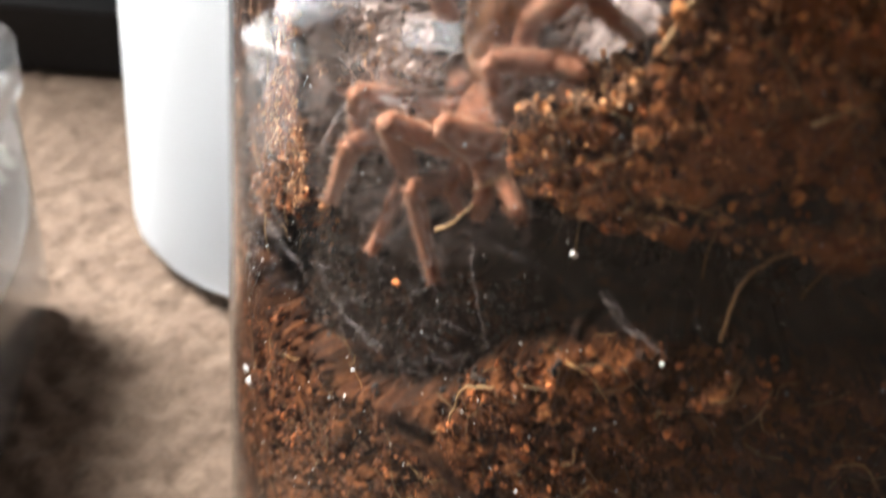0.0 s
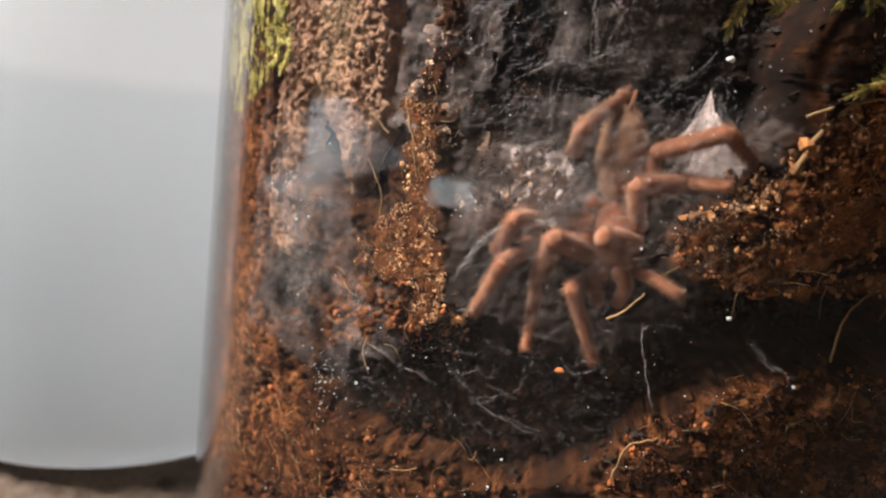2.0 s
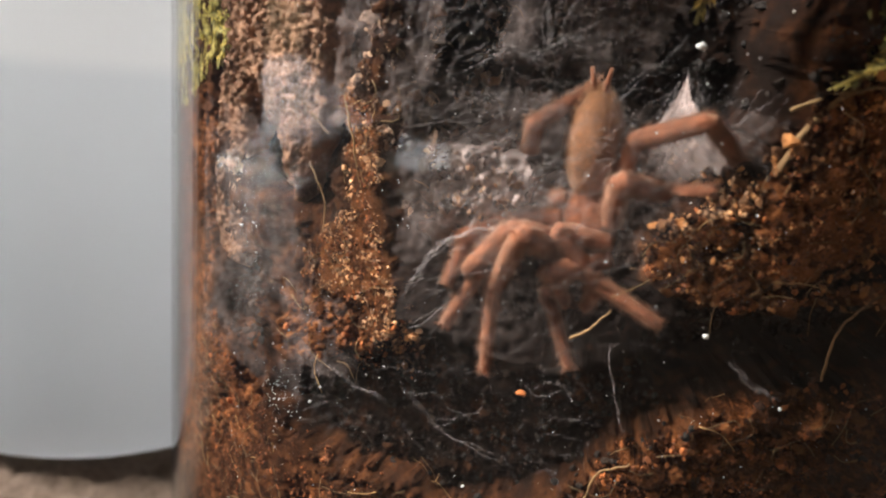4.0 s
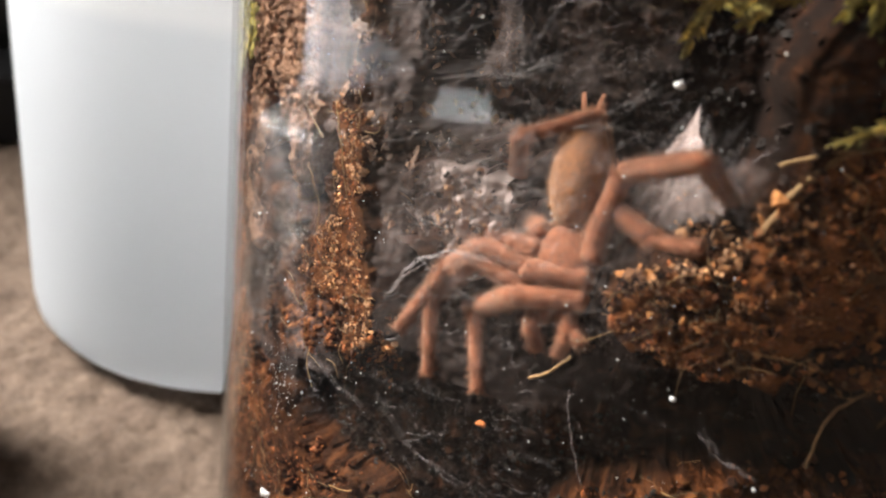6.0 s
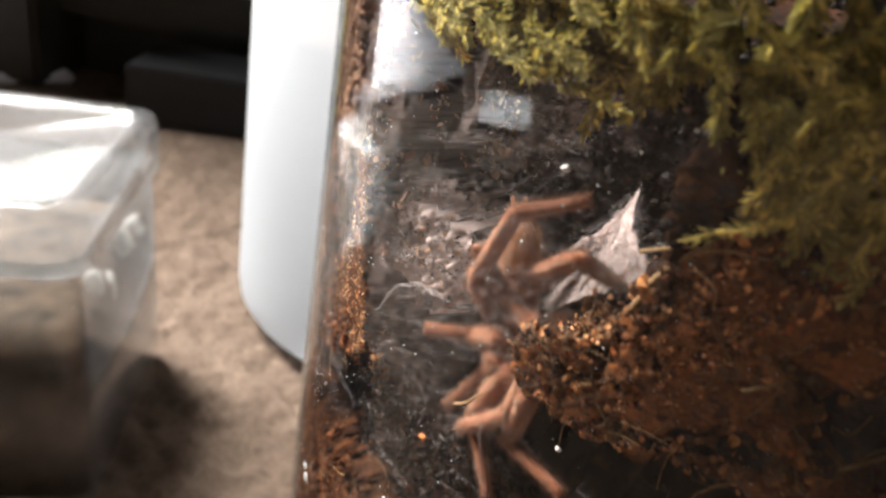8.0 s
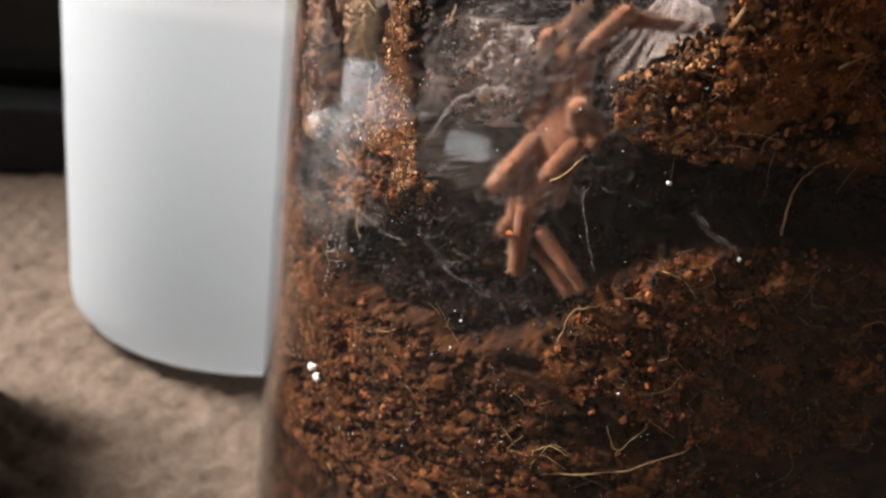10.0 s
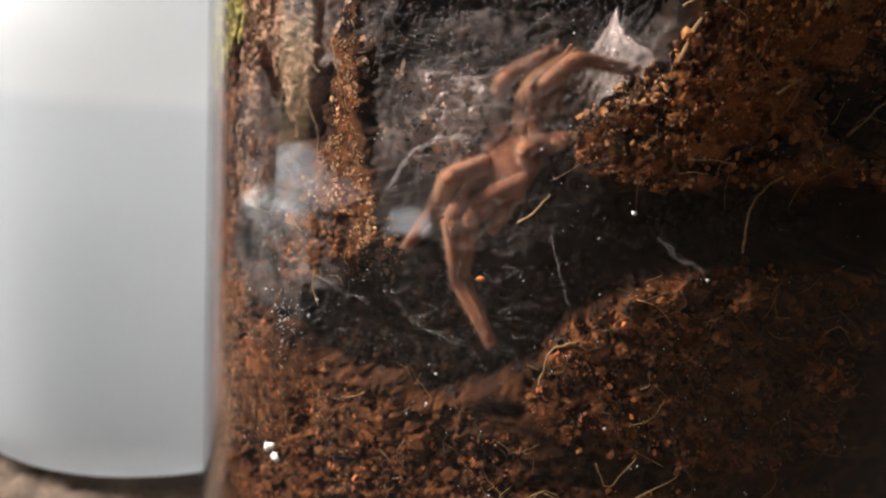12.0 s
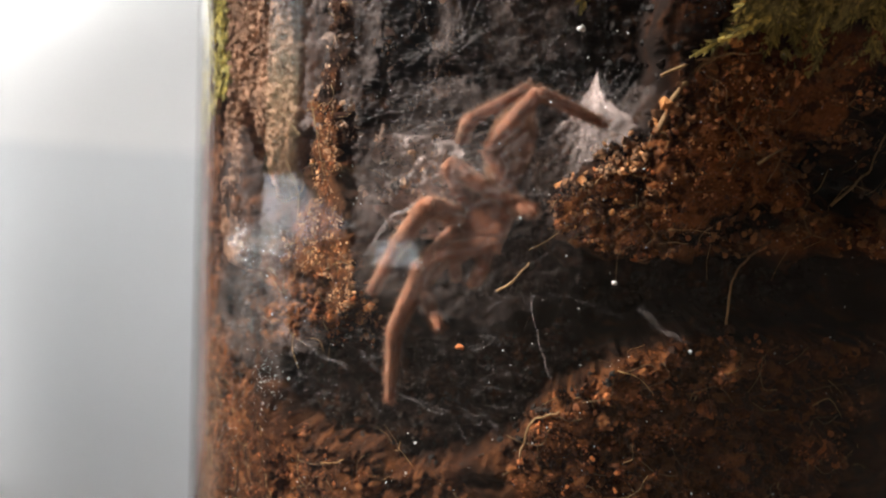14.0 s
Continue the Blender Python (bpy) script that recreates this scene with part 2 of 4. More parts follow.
def lathe(profile, steps=96):
    """Verts and faces of a turned shell, closed along its profile of (radius, height)."""
    n = len(profile)
    verts = [(r * math.cos(2 * math.pi * i / steps), r * math.sin(2 * math.pi * i / steps), z) for i in range(steps) for r, z in profile]
    faces = [(i * n + j, ((i + 1) % steps) * n + j, ((i + 1) % steps) * n + (j + 1) % n, i * n + (j + 1) % n) for i in range(steps) for j in range(n)]
    return verts, faces


def tube(points, radius, sides=5, taper=1.0):
    """Verts and faces of a round tube along points, ends closed."""
    verts, faces = [], []
    pts = [Vector(p) for p in points]
    k = len(pts)
    for i, p in enumerate(pts):
        d = (pts[min(i + 1, k - 1)] - pts[max(i - 1, 0)]).normalized()
        a = d.cross(Vector((0.3, 0.5, 0.81))).normalized()
        b = d.cross(a)
        r = radius * (1 + (taper - 1) * i / max(k - 1, 1))
        verts += [p + (a * math.cos(2 * math.pi * j / sides) + b * math.sin(2 * math.pi * j / sides)) * r for j in range(sides)]
    for i in range(k - 1):
        faces += [(i * sides + j, i * sides + (j + 1) % sides, (i + 1) * sides + (j + 1) % sides, (i + 1) * sides + j) for j in range(sides)]
    faces += [tuple(range(sides))[::-1], tuple((k - 1) * sides + j for j in range(sides))]
    return verts, faces


class Pile:
    """Collects many small shapes into one mesh."""

    def __init__(self):
        self.verts, self.faces = [], []

    def add(self, verts, faces):
        o = len(self.verts)
        self.verts += [tuple(v) for v in verts]
        self.faces += [tuple(i + o for i in f) for f in faces]


# ---- the room ----
floor_bm = box_bm((-1.5, -2.8, -0.03), (2.8, 2.8, -0.007))
tagged(bm_part("floor", floor_bm, CARPET), "beige carpeted floor of the room", "floor", kind="structure")


def carpet():
    step = 0.003
    xs, ys = np.arange(-1.0, 0.3, step), np.arange(-0.3, 0.75, step)
    verts, nx = [], len(xs)
    for y in ys:
        for x in xs:
            z = 0.0045 * noise.noise((x * 150, y * 150, 0.0)) + 0.0035 * noise.noise((x * 300, y * 300, 3.0)) + 0.002 * noise.noise((x * 25, y * 25, 7.0))
            verts.append((x, y, z - 0.002))
    faces = [(j * nx + i, j * nx + i + 1, (j + 1) * nx + i + 1, (j + 1) * nx + i) for j in range(len(ys) - 1) for i in range(nx - 1)]
    ob = part("carpet", verts, faces, CARPET)
    tagged(ob, "tufted beige carpet pile under the containers", "carpet", kind="structure")


carpet()
for name, lo, hi in (("wall_north", (-1.5, 2.8, 0), (2.8, 2.9, 3.0)), ("wall_south", (-1.5, -2.9, 0), (2.8, -2.8, 3.0)), ("wall_east", (2.8, -2.9, 0), (2.9, 2.9, 3.0))):
    tagged(bm_part(name, box_bm(lo, hi), WALL), "plain painted wall of the room", "wall", kind="structure")
tagged(bm_part("ceiling", box_bm((-1.6, -2.9, 3.0), (2.9, 2.9, 3.1)), WALL), "plain painted ceiling of the room", "ceiling", kind="structure")
# the high slot is made up, placed so that sun reaches the paper
west = new("wall_west")
tagged(west, "plain painted wall with a tall opening and an added high sun slot", "wall", kind="structure")
for lo, hi in (((-1.6, -2.9, 0), (-1.5, -0.94, 3.0)), ((-1.6, -0.94, 0), (-1.5, -0.68, 2.20)), ((-1.6, -0.94, 2.92), (-1.5, -0.68, 3.0)),
               ((-1.6, -0.68, 0), (-1.5, -0.58, 3.0)), ((-1.6, -0.04, 0), (-1.5, 2.9, 3.0)), ((-1.6, -0.58, 2.05), (-1.5, -0.04, 3.0))):
    bm_part("wall_panel", box_bm(lo, hi), WALL, west)


# ---- the jar and what it holds ----
JX, JY, JR = -0.0478, 0.1369, 0.0876


def on_wall(s, z, d=0.0):
    """A place in the jar: s mm along the wall from its front, z mm up, d mm under the wall."""
    f, r = s / 1000 / JR, JR - d / 1000
    return Vector((JX + r * math.sin(f), JY - r * math.cos(f), z / 1000))


def jar():
    root = new("jar")
    root.location = (JX, JY, 0)
    tagged(root, "large round clear plastic jar holding a spider's burrow", "jar")
    r0, r1 = JR + 0.0001, JR + 0.0009
    wall = [(r1, 0.0075), (r1, 0.010), (r1, 0.012), (r1, 0.200), (r1, 0.203), (r1, 0.204), (r0, 0.204), (r0, 0.203), (r0, 0.200), (r0, 0.012), (r0, 0.010), (r0, 0.0075)]
    base = [(0.001, 0.001), (r1 - 0.006, 0.001), (r1, 0.007), (r0, 0.007), (r0 - 0.006, 0.002), (0.001, 0.002)]
    rim = [(r0, 0.2042), (r1 + 0.002, 0.2042), (r1 + 0.002, 0.210), (r0, 0.210)]
    for name, prof in (("jar_wall", wall), ("jar_base", base), ("rim", rim)):
        ob = part(name, *lathe(prof, 160), JAR, root)
        ob.visible_shadow = False
        if name == "jar_wall":
            ob.data.materials.append(LINING)
            for k, poly in enumerate(ob.data.polygons):
                poly.material_index = 1 if 5 < k % len(wall) < 11 else 0


jar()

# hollows in the soil: outlines in mm along the wall and up, and their depth
HOLLOWS = [
    ([(-22, 186), (-17, 160), (-16, 153), (-8, 152.5), (-1, 151), (-1, 146), (-4, 139), (-13, 137), (-14, 128), (0, 124), (12, 128), (16, 134), (12, 140), (13, 147), (20, 151), (24, 156), (24.5, 161), (24.5, 170), (27, 186)], 18.0),
    ([(-18, 151), (-8, 153), (-1, 151.5), (0, 146), (-3, 138), (-14, 136), (-15, 140)], 6.0),
    ([(-30, 118), (-14, 128), (16, 134), (30, 134), (26, 129), (16, 121), (12, 114), (0, 106), (-25, 106), (-36, 112)], 5.0),
    ([(13, 131), (14, 139), (24, 138), (30, 138.5), (50, 141), (62, 140), (62, 131), (50, 130), (30, 129), (18, 127)], 14.0),
    ([(30, 165), (40, 168), (50, 170), (61, 173), (64, 186), (33, 186)], 4.0),
    ([(26, 177), (30, 172), (44, 172), (66, 175), (90, 175), (90, 190), (25, 190)], 32.0),
    ([(44, 147), (42, 154), (46, 160), (50, 168), (64, 170), (64, 146)], 9.0),
    ([(12, 141), (13, 147), (20, 152), (24, 156), (26, 161), (33, 167), (60, 168), (60, 142), (48, 142), (36, 141), (24, 139)], 2.6),
    ([(11, 108), (13, 116), (17, 122), (26, 129), (50, 130), (62, 130), (62, 104), (30, 102), (18, 104)], 1.2),
    ([(27, 142), (31, 146), (38, 147), (41, 144), (36, 141)], 6.0),
    ([(28, 156), (31, 160), (37, 159), (36, 155)], 4.0),
    ([(-50, 118), (-46, 128), (-40, 128), (-38, 118)], 4.0),
    ([(-56, 186), (-53, 150), (-40, 140), (-28, 140), (-21, 158), (-20, 186)], 4.0),
]
# the grid of the soil: fine where it can be seen through the wall, coarse round the back
FINE_STEP = 0.2
AXIS_S = np.concatenate([np.arange(-150, -66, 1.5), np.arange(-66, 62, FINE_STEP), np.arange(62, 110.1, 1.5)])
AXIS_Z = np.concatenate([np.arange(2, 70, 1.5), np.arange(70, 181.1, FINE_STEP)])
Z0, Z1 = 2.0, 181.0
NS, NZ = len(AXIS_S), len(AXIS_Z)
GS, GZ = np.meshgrid(AXIS_S, AXIS_Z)


def rough(freq_s, freq_z, seed):
    """Smooth noise over the grid, about -0.6 to 0.6."""
    table = np.random.default_rng(seed).uniform(-0.6, 0.6, (256, 256))
    x, y = GS * freq_s + 500, GZ * freq_z + 500
    xi, yi = np.floor(x).astype(int), np.floor(y).astype(int)
    u, v = x - xi, y - yi
    u, v = u * u * (3 - 2 * u), v * v * (3 - 2 * v)
    a, b, c, d = table[xi % 256, yi % 256], table[(xi + 1) % 256, yi % 256], table[xi % 256, (yi + 1) % 256], table[(xi + 1) % 256, (yi + 1) % 256]
    return (a * (1 - u) + b * u) * (1 - v) + (c * (1 - u) + d * u) * v


# beds of dry crumbs: outline, how many, size in mm, how far they stand out of the soil in mm, dryness
BEDS = [
    ([(-24, 156), (-21, 156), (-18, 142), (-11, 127), (-11, 119), (-16, 123), (-19, 130), (-29, 131), (-28, 135), (-22.5, 140)], 1900, 0.42, 1.8, 0.50),
    ([(12, 141), (13, 147), (20, 152), (24, 156), (26, 161), (33, 167), (60, 168), (60, 142), (48, 142), (36, 141), (24, 139)], 4200, 0.50, 2.8, 0.70),
    ([(11, 108), (13, 116), (17, 122), (26, 129), (50, 130), (62, 130), (62, 104), (30, 102), (18, 104)], 3800, 0.42, 1.2, 0.62),
    ([(-60, 70), (-60, 98), (-30, 100), (-8, 104), (12, 98), (60, 98), (60, 70)], 4200, 0.42, 0.8, 0.42),
    ([(-75, 70), (-70, 150), (-54, 150), (-51, 118), (-40, 110), (-38, 100), (-50, 95)], 1700, 0.42, 0.9, 0.6),
    ([(-34, 119), (-34, 128), (-20, 131), (-16, 120)], 500, 0.42, 2.0, 0.6),
    ([(-56, 84), (-55, 112), (-30, 107), (-6, 108), (14, 104), (14, 90)], 3600, 0.27, 0.5, 0.3),
]
FLAKES = [
    ([(-22, 152), (-12, 150), (-11, 163), (-13, 184), (-24, 184)], 1500, 0.50, 2.5, 0.22),
    ([(-16, 141), (-16, 151), (-6, 153), (-2, 147), (0, 141)], 600, 0.40, 2.5, 0.35),
]
# near-black crumbs, laid in the hollows alone
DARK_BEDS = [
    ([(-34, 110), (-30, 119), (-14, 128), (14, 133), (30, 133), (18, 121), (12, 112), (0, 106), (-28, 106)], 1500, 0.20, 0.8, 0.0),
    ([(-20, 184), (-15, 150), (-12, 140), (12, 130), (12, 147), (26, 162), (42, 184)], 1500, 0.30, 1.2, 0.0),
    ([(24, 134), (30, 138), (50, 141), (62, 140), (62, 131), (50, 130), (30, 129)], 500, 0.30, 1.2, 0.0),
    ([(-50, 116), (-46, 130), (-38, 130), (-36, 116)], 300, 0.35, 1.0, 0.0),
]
PRESSED = [([(-52, 95), (-52, 112), (-30, 106), (-8, 106), (-2, 100), (-10, 92), (-40, 88)], 0.30), ([(-8, 108), (12, 106), (28, 126), (14, 131), (-4, 122)], 0.12)]


def inside(poly, gs, gz):
    c = np.zeros(gs.shape, bool)
    for (x0, y0), (x1, y1) in zip(poly, poly[1:] + poly[:1]):
        if y0 != y1:
            c ^= ((gz < y0) != (gz < y1)) & (gs < (x1 - x0) * (gz - y0) / (y1 - y0) + x0)
    return c


def holds(poly, x, y):
    """Whether one place lies in an outline."""
    c = False
    for (x0, y0), (x1, y1) in zip(poly, poly[1:] + poly[:1]):
        if (y < y0) != (y < y1) and x < (x1 - x0) * (y - y0) / (y1 - y0) + x0:
            c = not c
    return c


def blur(a, n):
    for _ in range(n):
        p = np.pad(a, 1, mode="edge")
        a = (p[:-2, 1:-1] + p[2:, 1:-1] + p[1:-1, :-2] + p[1:-1, 2:] + 2 * p[1:-1, 1:-1]) / 6
    return a


# outlines are warped, so that no edge of a bed or hollow runs straight
WS = 2.6 * rough(0.16, 0.16, 1) + 1.5 * rough(0.5, 0.5, 2) + 0.6 * rough(1.3, 1.3, 12)
WZ = 2.0 * rough(0.16, 0.16, 3) + 1.1 * rough(0.5, 0.5, 4) + 0.5 * rough(1.3, 1.3, 14)
BROAD = rough(0.15, 0.24, 5) + 0.4 * rough(0.3, 0.45, 15)
FINE = rough(0.42, 0.7, 6) + 0.6 * rough(0.9, 1.3, 7) + 0.25 * rough(2.2, 2.6, 8)
DEPTH, DRY_SHADE = np.zeros(GS.shape), np.full(GS.shape, 0.18)
for poly, deep in HOLLOWS:
    DEPTH = np.maximum(DEPTH, blur(deep * inside(poly, GS + WS, GZ + WZ), 50 if deep > 10 else 20))
for poly, _, _, _, dry in BEDS + FLAKES:
    DRY_SHADE = np.maximum(DRY_SHADE, dry * inside(poly, GS + WS, GZ + WZ))
for poly, dry in PRESSED:
    DRY_SHADE = np.maximum(DRY_SHADE, dry * inside(poly, GS + WS, GZ + WZ))
# the burrow's walls are coloured darker with depth, as painted shade
DRY_SHADE = np.minimum(blur(DRY_SHADE, 16), np.clip(1.0 - (blur(DEPTH, 4) - 2.6) / 2.6, 0.06, 1.0))
HUG = np.clip((GS + 62) / 12, 0.15, 1.0)
# the column of crumbs leans on the wall
NEAR = 1 - 0.6 * blur(inside(BEDS[0][0], GS + WS, GZ + WZ).astype(float), 12)
# the soil is set back from the wall on its far side, a shape made to darken it
AWAY = np.clip((GS - 36) / 20, 0, 1) * np.clip((168 - GZ) / 10, 0, 1)
DEPTH = np.maximum(DEPTH + (0.95 + 1.4 * np.clip(DRY_SHADE - 0.45, 0, 1) * 2 + (1.4 + 3.4 * DRY_SHADE) * BROAD + (0.5 + 1.9 * DRY_SHADE) * FINE + 4.5 * AWAY) * HUG * NEAR, 0.24 + 0.35 * np.clip(FINE + 0.5, 0, 1))
TONE = 0.42 + 0.5 * rough(0.8, 0.8, 9)


def cell(s, z):
    return min(max(int(np.searchsorted(AXIS_Z, z)), 0), NZ - 1), min(max(int(np.searchsorted(AXIS_S, s)), 0), NS - 1)


def depth_at(s, z):
    return float(DEPTH[cell(s, z)])


def heap(beds, seed, many):
    """Presses angular crumbs into the soil's face, each with a tone of its own."""
    rng = np.random.default_rng(seed)
    before = DEPTH.copy()
    for poly, count, size, proud, dry in beds:
        xs, ys = [p[0] for p in poly], [p[1] for p in poly]
        made = 0
        while made < count * many:
            s, z = rng.uniform(min(xs), max(xs)), rng.uniform(min(ys), max(ys))
            j, i = cell(s, z)
            if not holds(poly, s + WS[j, i], z + WZ[j, i]):
                continue
            made += 1
            r = min(size * 1.05 * rng.lognormal(0, 0.5), size * 3.6)
            n = int(1.7 * r / FINE_STEP) + 1
            if s < -64 or s > 60 or z < 72:
                continue
            win = (slice(max(j - n, 0), j + n + 1), slice(max(i - n, 0), i + n + 1))
            a = rng.normal(0, 0.5)
            ca, sa = math.cos(a), math.sin(a)
            u, w = GS[win] - s, GZ[win] - z
            u, w = (u * ca + w * sa) / (r * rng.uniform(0.9, 1.6)), (w * ca - u * sa) / (r * rng.uniform(0.6, 1.0))
            q = np.zeros(u.shape)
            turn = rng.uniform(0, 6.28)
            for k in range(5):
                b = turn + 1.2566 * k + rng.uniform(-0.4, 0.4)
                q = np.maximum(q, (u * math.cos(b) + w * math.sin(b)) / rng.uniform(0.75, 1.1))
            top = np.minimum(1.0, (1 - q) * rng.uniform(1.4, 2.6)) + 0.28 * (u * rng.normal() + w * rng.normal())
            c = before[j, i] + r * 0.25 - rng.uniform(-0.3, 0.8) * min(proud, before[j, i])
            d = np.maximum(c - r * rng.uniform(0.6, 1.2) * top, 0.25 + 0.4 * rng.random())
            wins = (q < 1) & (d < DEPTH[win])
            DEPTH[win] = np.where(wins, d, DEPTH[win])
            TONE[win] = np.where(wins, rng.beta(2.3, 1.8) if dry > 0.45 and size > 0.4 and proud > 1.5 else rng.beta(1.6, 2.2), TONE[win])


heap([(BEDS[1][0], 420, 1.0, 4.6, 0.95), (BEDS[2][0], 220, 0.8, 2.4, 0.8)], 39, 1.0)
heap(BEDS, 40, 1.2)
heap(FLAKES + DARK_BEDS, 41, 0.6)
# deeper soil gets a darker colour, shade put into the gaps
DRY_SHADE *= np.clip(1.5 - DEPTH / 6.0, 0.08, 1.0) * 0.84


def soil():
    f, r = GS / 1000 / JR, JR - DEPTH / 1000
    v = np.stack([JX + r * np.sin(f), JY - r * np.cos(f), GZ / 1000], -1).reshape(-1, 3)
    idx = np.arange(NS * NZ).reshape(NZ, NS)
    faces = np.stack([idx[:-1, :-1], idx[:-1, 1:], idx[1:, 1:], idx[1:, :-1]], -1).reshape(-1, 4).tolist()
    verts = v.tolist()
    mid = len(verts)
    verts += [(JX, JY, Z1 / 1000), (JX, JY, Z0 / 1000)]
    faces += [(int(idx[-1, i]), int(idx[-1, i + 1]), mid) for i in range(NS - 1)]
    faces += [(int(idx[0, i + 1]), int(idx[0, i]), mid + 1) for i in range(NS - 1)]
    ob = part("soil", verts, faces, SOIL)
    # this value holds dryness together with the painted depth shade
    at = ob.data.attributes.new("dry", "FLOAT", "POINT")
    at.data.foreach_set("value", np.append(DRY_SHADE.reshape(-1), [0.2, 0.2]))
    at = ob.data.attributes.new("tone", "FLOAT", "POINT")
    at.data.foreach_set("value", np.append(TONE.reshape(-1), [0.4, 0.4]))
    tagged(ob, "dark brown coir substrate packed against the jar", "soil", kind="stuff")


soil()


def bark_slab(name, s_left, s_right, z_low, z_high, seed, lean, point):
    """A weathered slab of bark against the wall, with a ragged foot."""
    verts, n, m = [], 80, 200
    for j in range(m + 1):
        z = z_low + (z_high - z_low) * j / m
        off = lean * (z - z_low)
        a = s_left + off + 1.0 * noise.noise((0, z * 0.25, seed)) + max(0, z_low + point[0] - z) * point[1]
        b = s_right + off + 1.4 * noise.noise((3, z * 0.3, seed)) + 0.8 * noise.noise((3, z, seed)) - max(0, z_low + point[2] - z) * point[3]
        b = max(b, a + 0.6)
        for i in range(n + 1):
            s = a + (b - a) * i / n
            d = 1.0 + 0.8 * noise.noise((s * 0.4, z * 0.14, seed)) + 0.5 * noise.noise((s * 0.9, z * 0.5, seed + 4)) + 0.6 * noise.noise((s * 1.7, z * 1.3, seed + 9)) + 0.6 * noise.noise((s * 3.1, z * 1.9, seed)) + 0.25 * noise.noise((s * 6, z * 4, seed + 2))
            d += 3.5 * (max(0, 1 - i / 4) + max(0, 1 - (n - i) / 4)) + 3.0 * max(0, 1 - j / 5)
            verts.append(on_wall(s, z, max(d, 0.3)))
    faces = [(j * (n + 1) + i, j * (n + 1) + i + 1, (j + 1) * (n + 1) + i + 1, (j + 1) * (n + 1) + i) for j in range(m) for i in range(n)]
    # the back face gives the slab its thickness
    k = len(verts)
    verts += [Vector((JX, JY, p.z)) + (p - Vector((JX, JY, p.z))) * (1 - 0.0045 / JR) for p in verts]
    faces += [tuple(q + k for q in f)[::-1] for f in faces]
    tagged(part(name, verts, faces, BARK), "slab of rough weathered brown bark standing in the soil", "bark", "bark slabs in the jar")


bark_slab("bark", -40, -24.5, 139, 185, 5.0, -0.16, (16, 0.55, 14, 0.55))
bark_slab("bark", -51.5, -42.0, 126, 185, 31.0, -0.02, (4, 0.8, 40, 0.05))

BALL = bmesh.new()
bmesh.ops.create_icosphere(BALL, subdivisions=2, radius=1.0)
BALL_F = np.array([[v.index for v in f.verts] for f in BALL.faces])
LUMPS = []
for _k in range(24):
    _o = Vector((_k * 7.3, _k * 3.1, _k * 1.7))
    LUMPS.append(np.array([v.co * (1 + 0.55 * noise.noise(v.co * 1.3 + _o) + 0.35 * noise.noise(v.co * 2.9 + _o)) for v in BALL.verts]))
BALL.free()
BALL = bmesh.new()
bmesh.ops.create_icosphere(BALL, subdivisions=1, radius=1.0)
SMALL_F = np.array([[v.index for v in f.verts] for f in BALL.faces])
SMALL = []
for _k in range(24):
    _o = Vector((_k * 5.3, _k * 2.1, _k * 4.7))
    SMALL.append(np.array([v.co * (1 + 0.75 * noise.noise(v.co * 1.4 + _o) + 0.5 * noise.noise(v.co * 3.1 + _o)) for v in BALL.verts]))
BALL.free()


def press(v):
    """Keeps points off the inside of the jar's wall, as crumbs flatten against it."""
    d = v[:, :2] - np.array([JX, JY])
    r = np.hypot(d[:, 0], d[:, 1])
    k = np.minimum(1.0, (JR - 0.00015) / r)
    v[:, :2] = np.array([JX, JY]) + d * k[:, None]
    return v


def scatter(name, beds, material, label, seed, flat=1.0, wet=True, cluster=1):
    rng = random.Random(seed)
    for poly, count, size, proud, _ in beds:
        vs, fs, base = [], [], 0
        xs, ys = [p[0] for p in poly], [p[1] for p in poly]
        made = 0
        for _ in range(count * 60):
            if made >= count:
                break
            s, z = rng.uniform(min(xs), max(xs)), rng.uniform(min(ys), max(ys))
            q = Vector((s, z, 0.0))
            if not holds(poly, s + float(WS[cell(s, z)]), z + float(WZ[cell(s, z)])):
                continue
            deep = depth_at(s, z)
            if wet and deep > rng.uniform(1.5, 7.0) or noise.noise(q * 0.42 + Vector((0, 0, seed))) < rng.uniform(-0.35, 0.25):
                continue
            r = min(size * rng.lognormvariate(0, 0.6) * 0.8, size * 2.4)
            d = max(deep - rng.uniform(-0.3, 0.6) * min(proud, deep), r * rng.uniform(1.2, 1.9))
            big = r > size * 1.7
            shape = LUMPS[rng.randrange(24)] if big else SMALL[rng.randrange(24)]
            turn = np.array(Euler((rng.uniform(0, 6), rng.uniform(0, 6), rng.uniform(0, 6))).to_matrix())
            k = np.array([rng.uniform(0.55, 1.4), rng.uniform(0.55, 1.2), rng.uniform(0.5, 1.0) * flat])
            for c in range(cluster):
                if c:
                    shape, big = SMALL[rng.randrange(24)], False
                    turn = np.array(Euler((rng.uniform(0, 6), rng.uniform(0, 6), rng.uniform(0, 6))).to_matrix())
                    k = np.array([rng.uniform(0.35, 1.1), rng.uniform(0.35, 0.9), rng.uniform(0.3, 0.8)])
                spot = on_wall(s, z, d) if not c else on_wall(s + rng.gauss(0, 1.5) * r, z + rng.gauss(0, 1.1) * r, max(d + rng.gauss(0.2, 0.9) * r, r * 0.9 + 0.1))
                v = press((shape * k) @ turn.T * (r / 1000) + np.array(spot))
                vs.append(v)
                fs.append((BALL_F if big else SMALL_F) + base)
                base += len(v)
            made += 1
        ob = part(name, np.concatenate(vs).tolist(), np.concatenate(fs).tolist(), material, smooth=False)
        tagged(ob, label, "soil crumbs", kind="stuff")


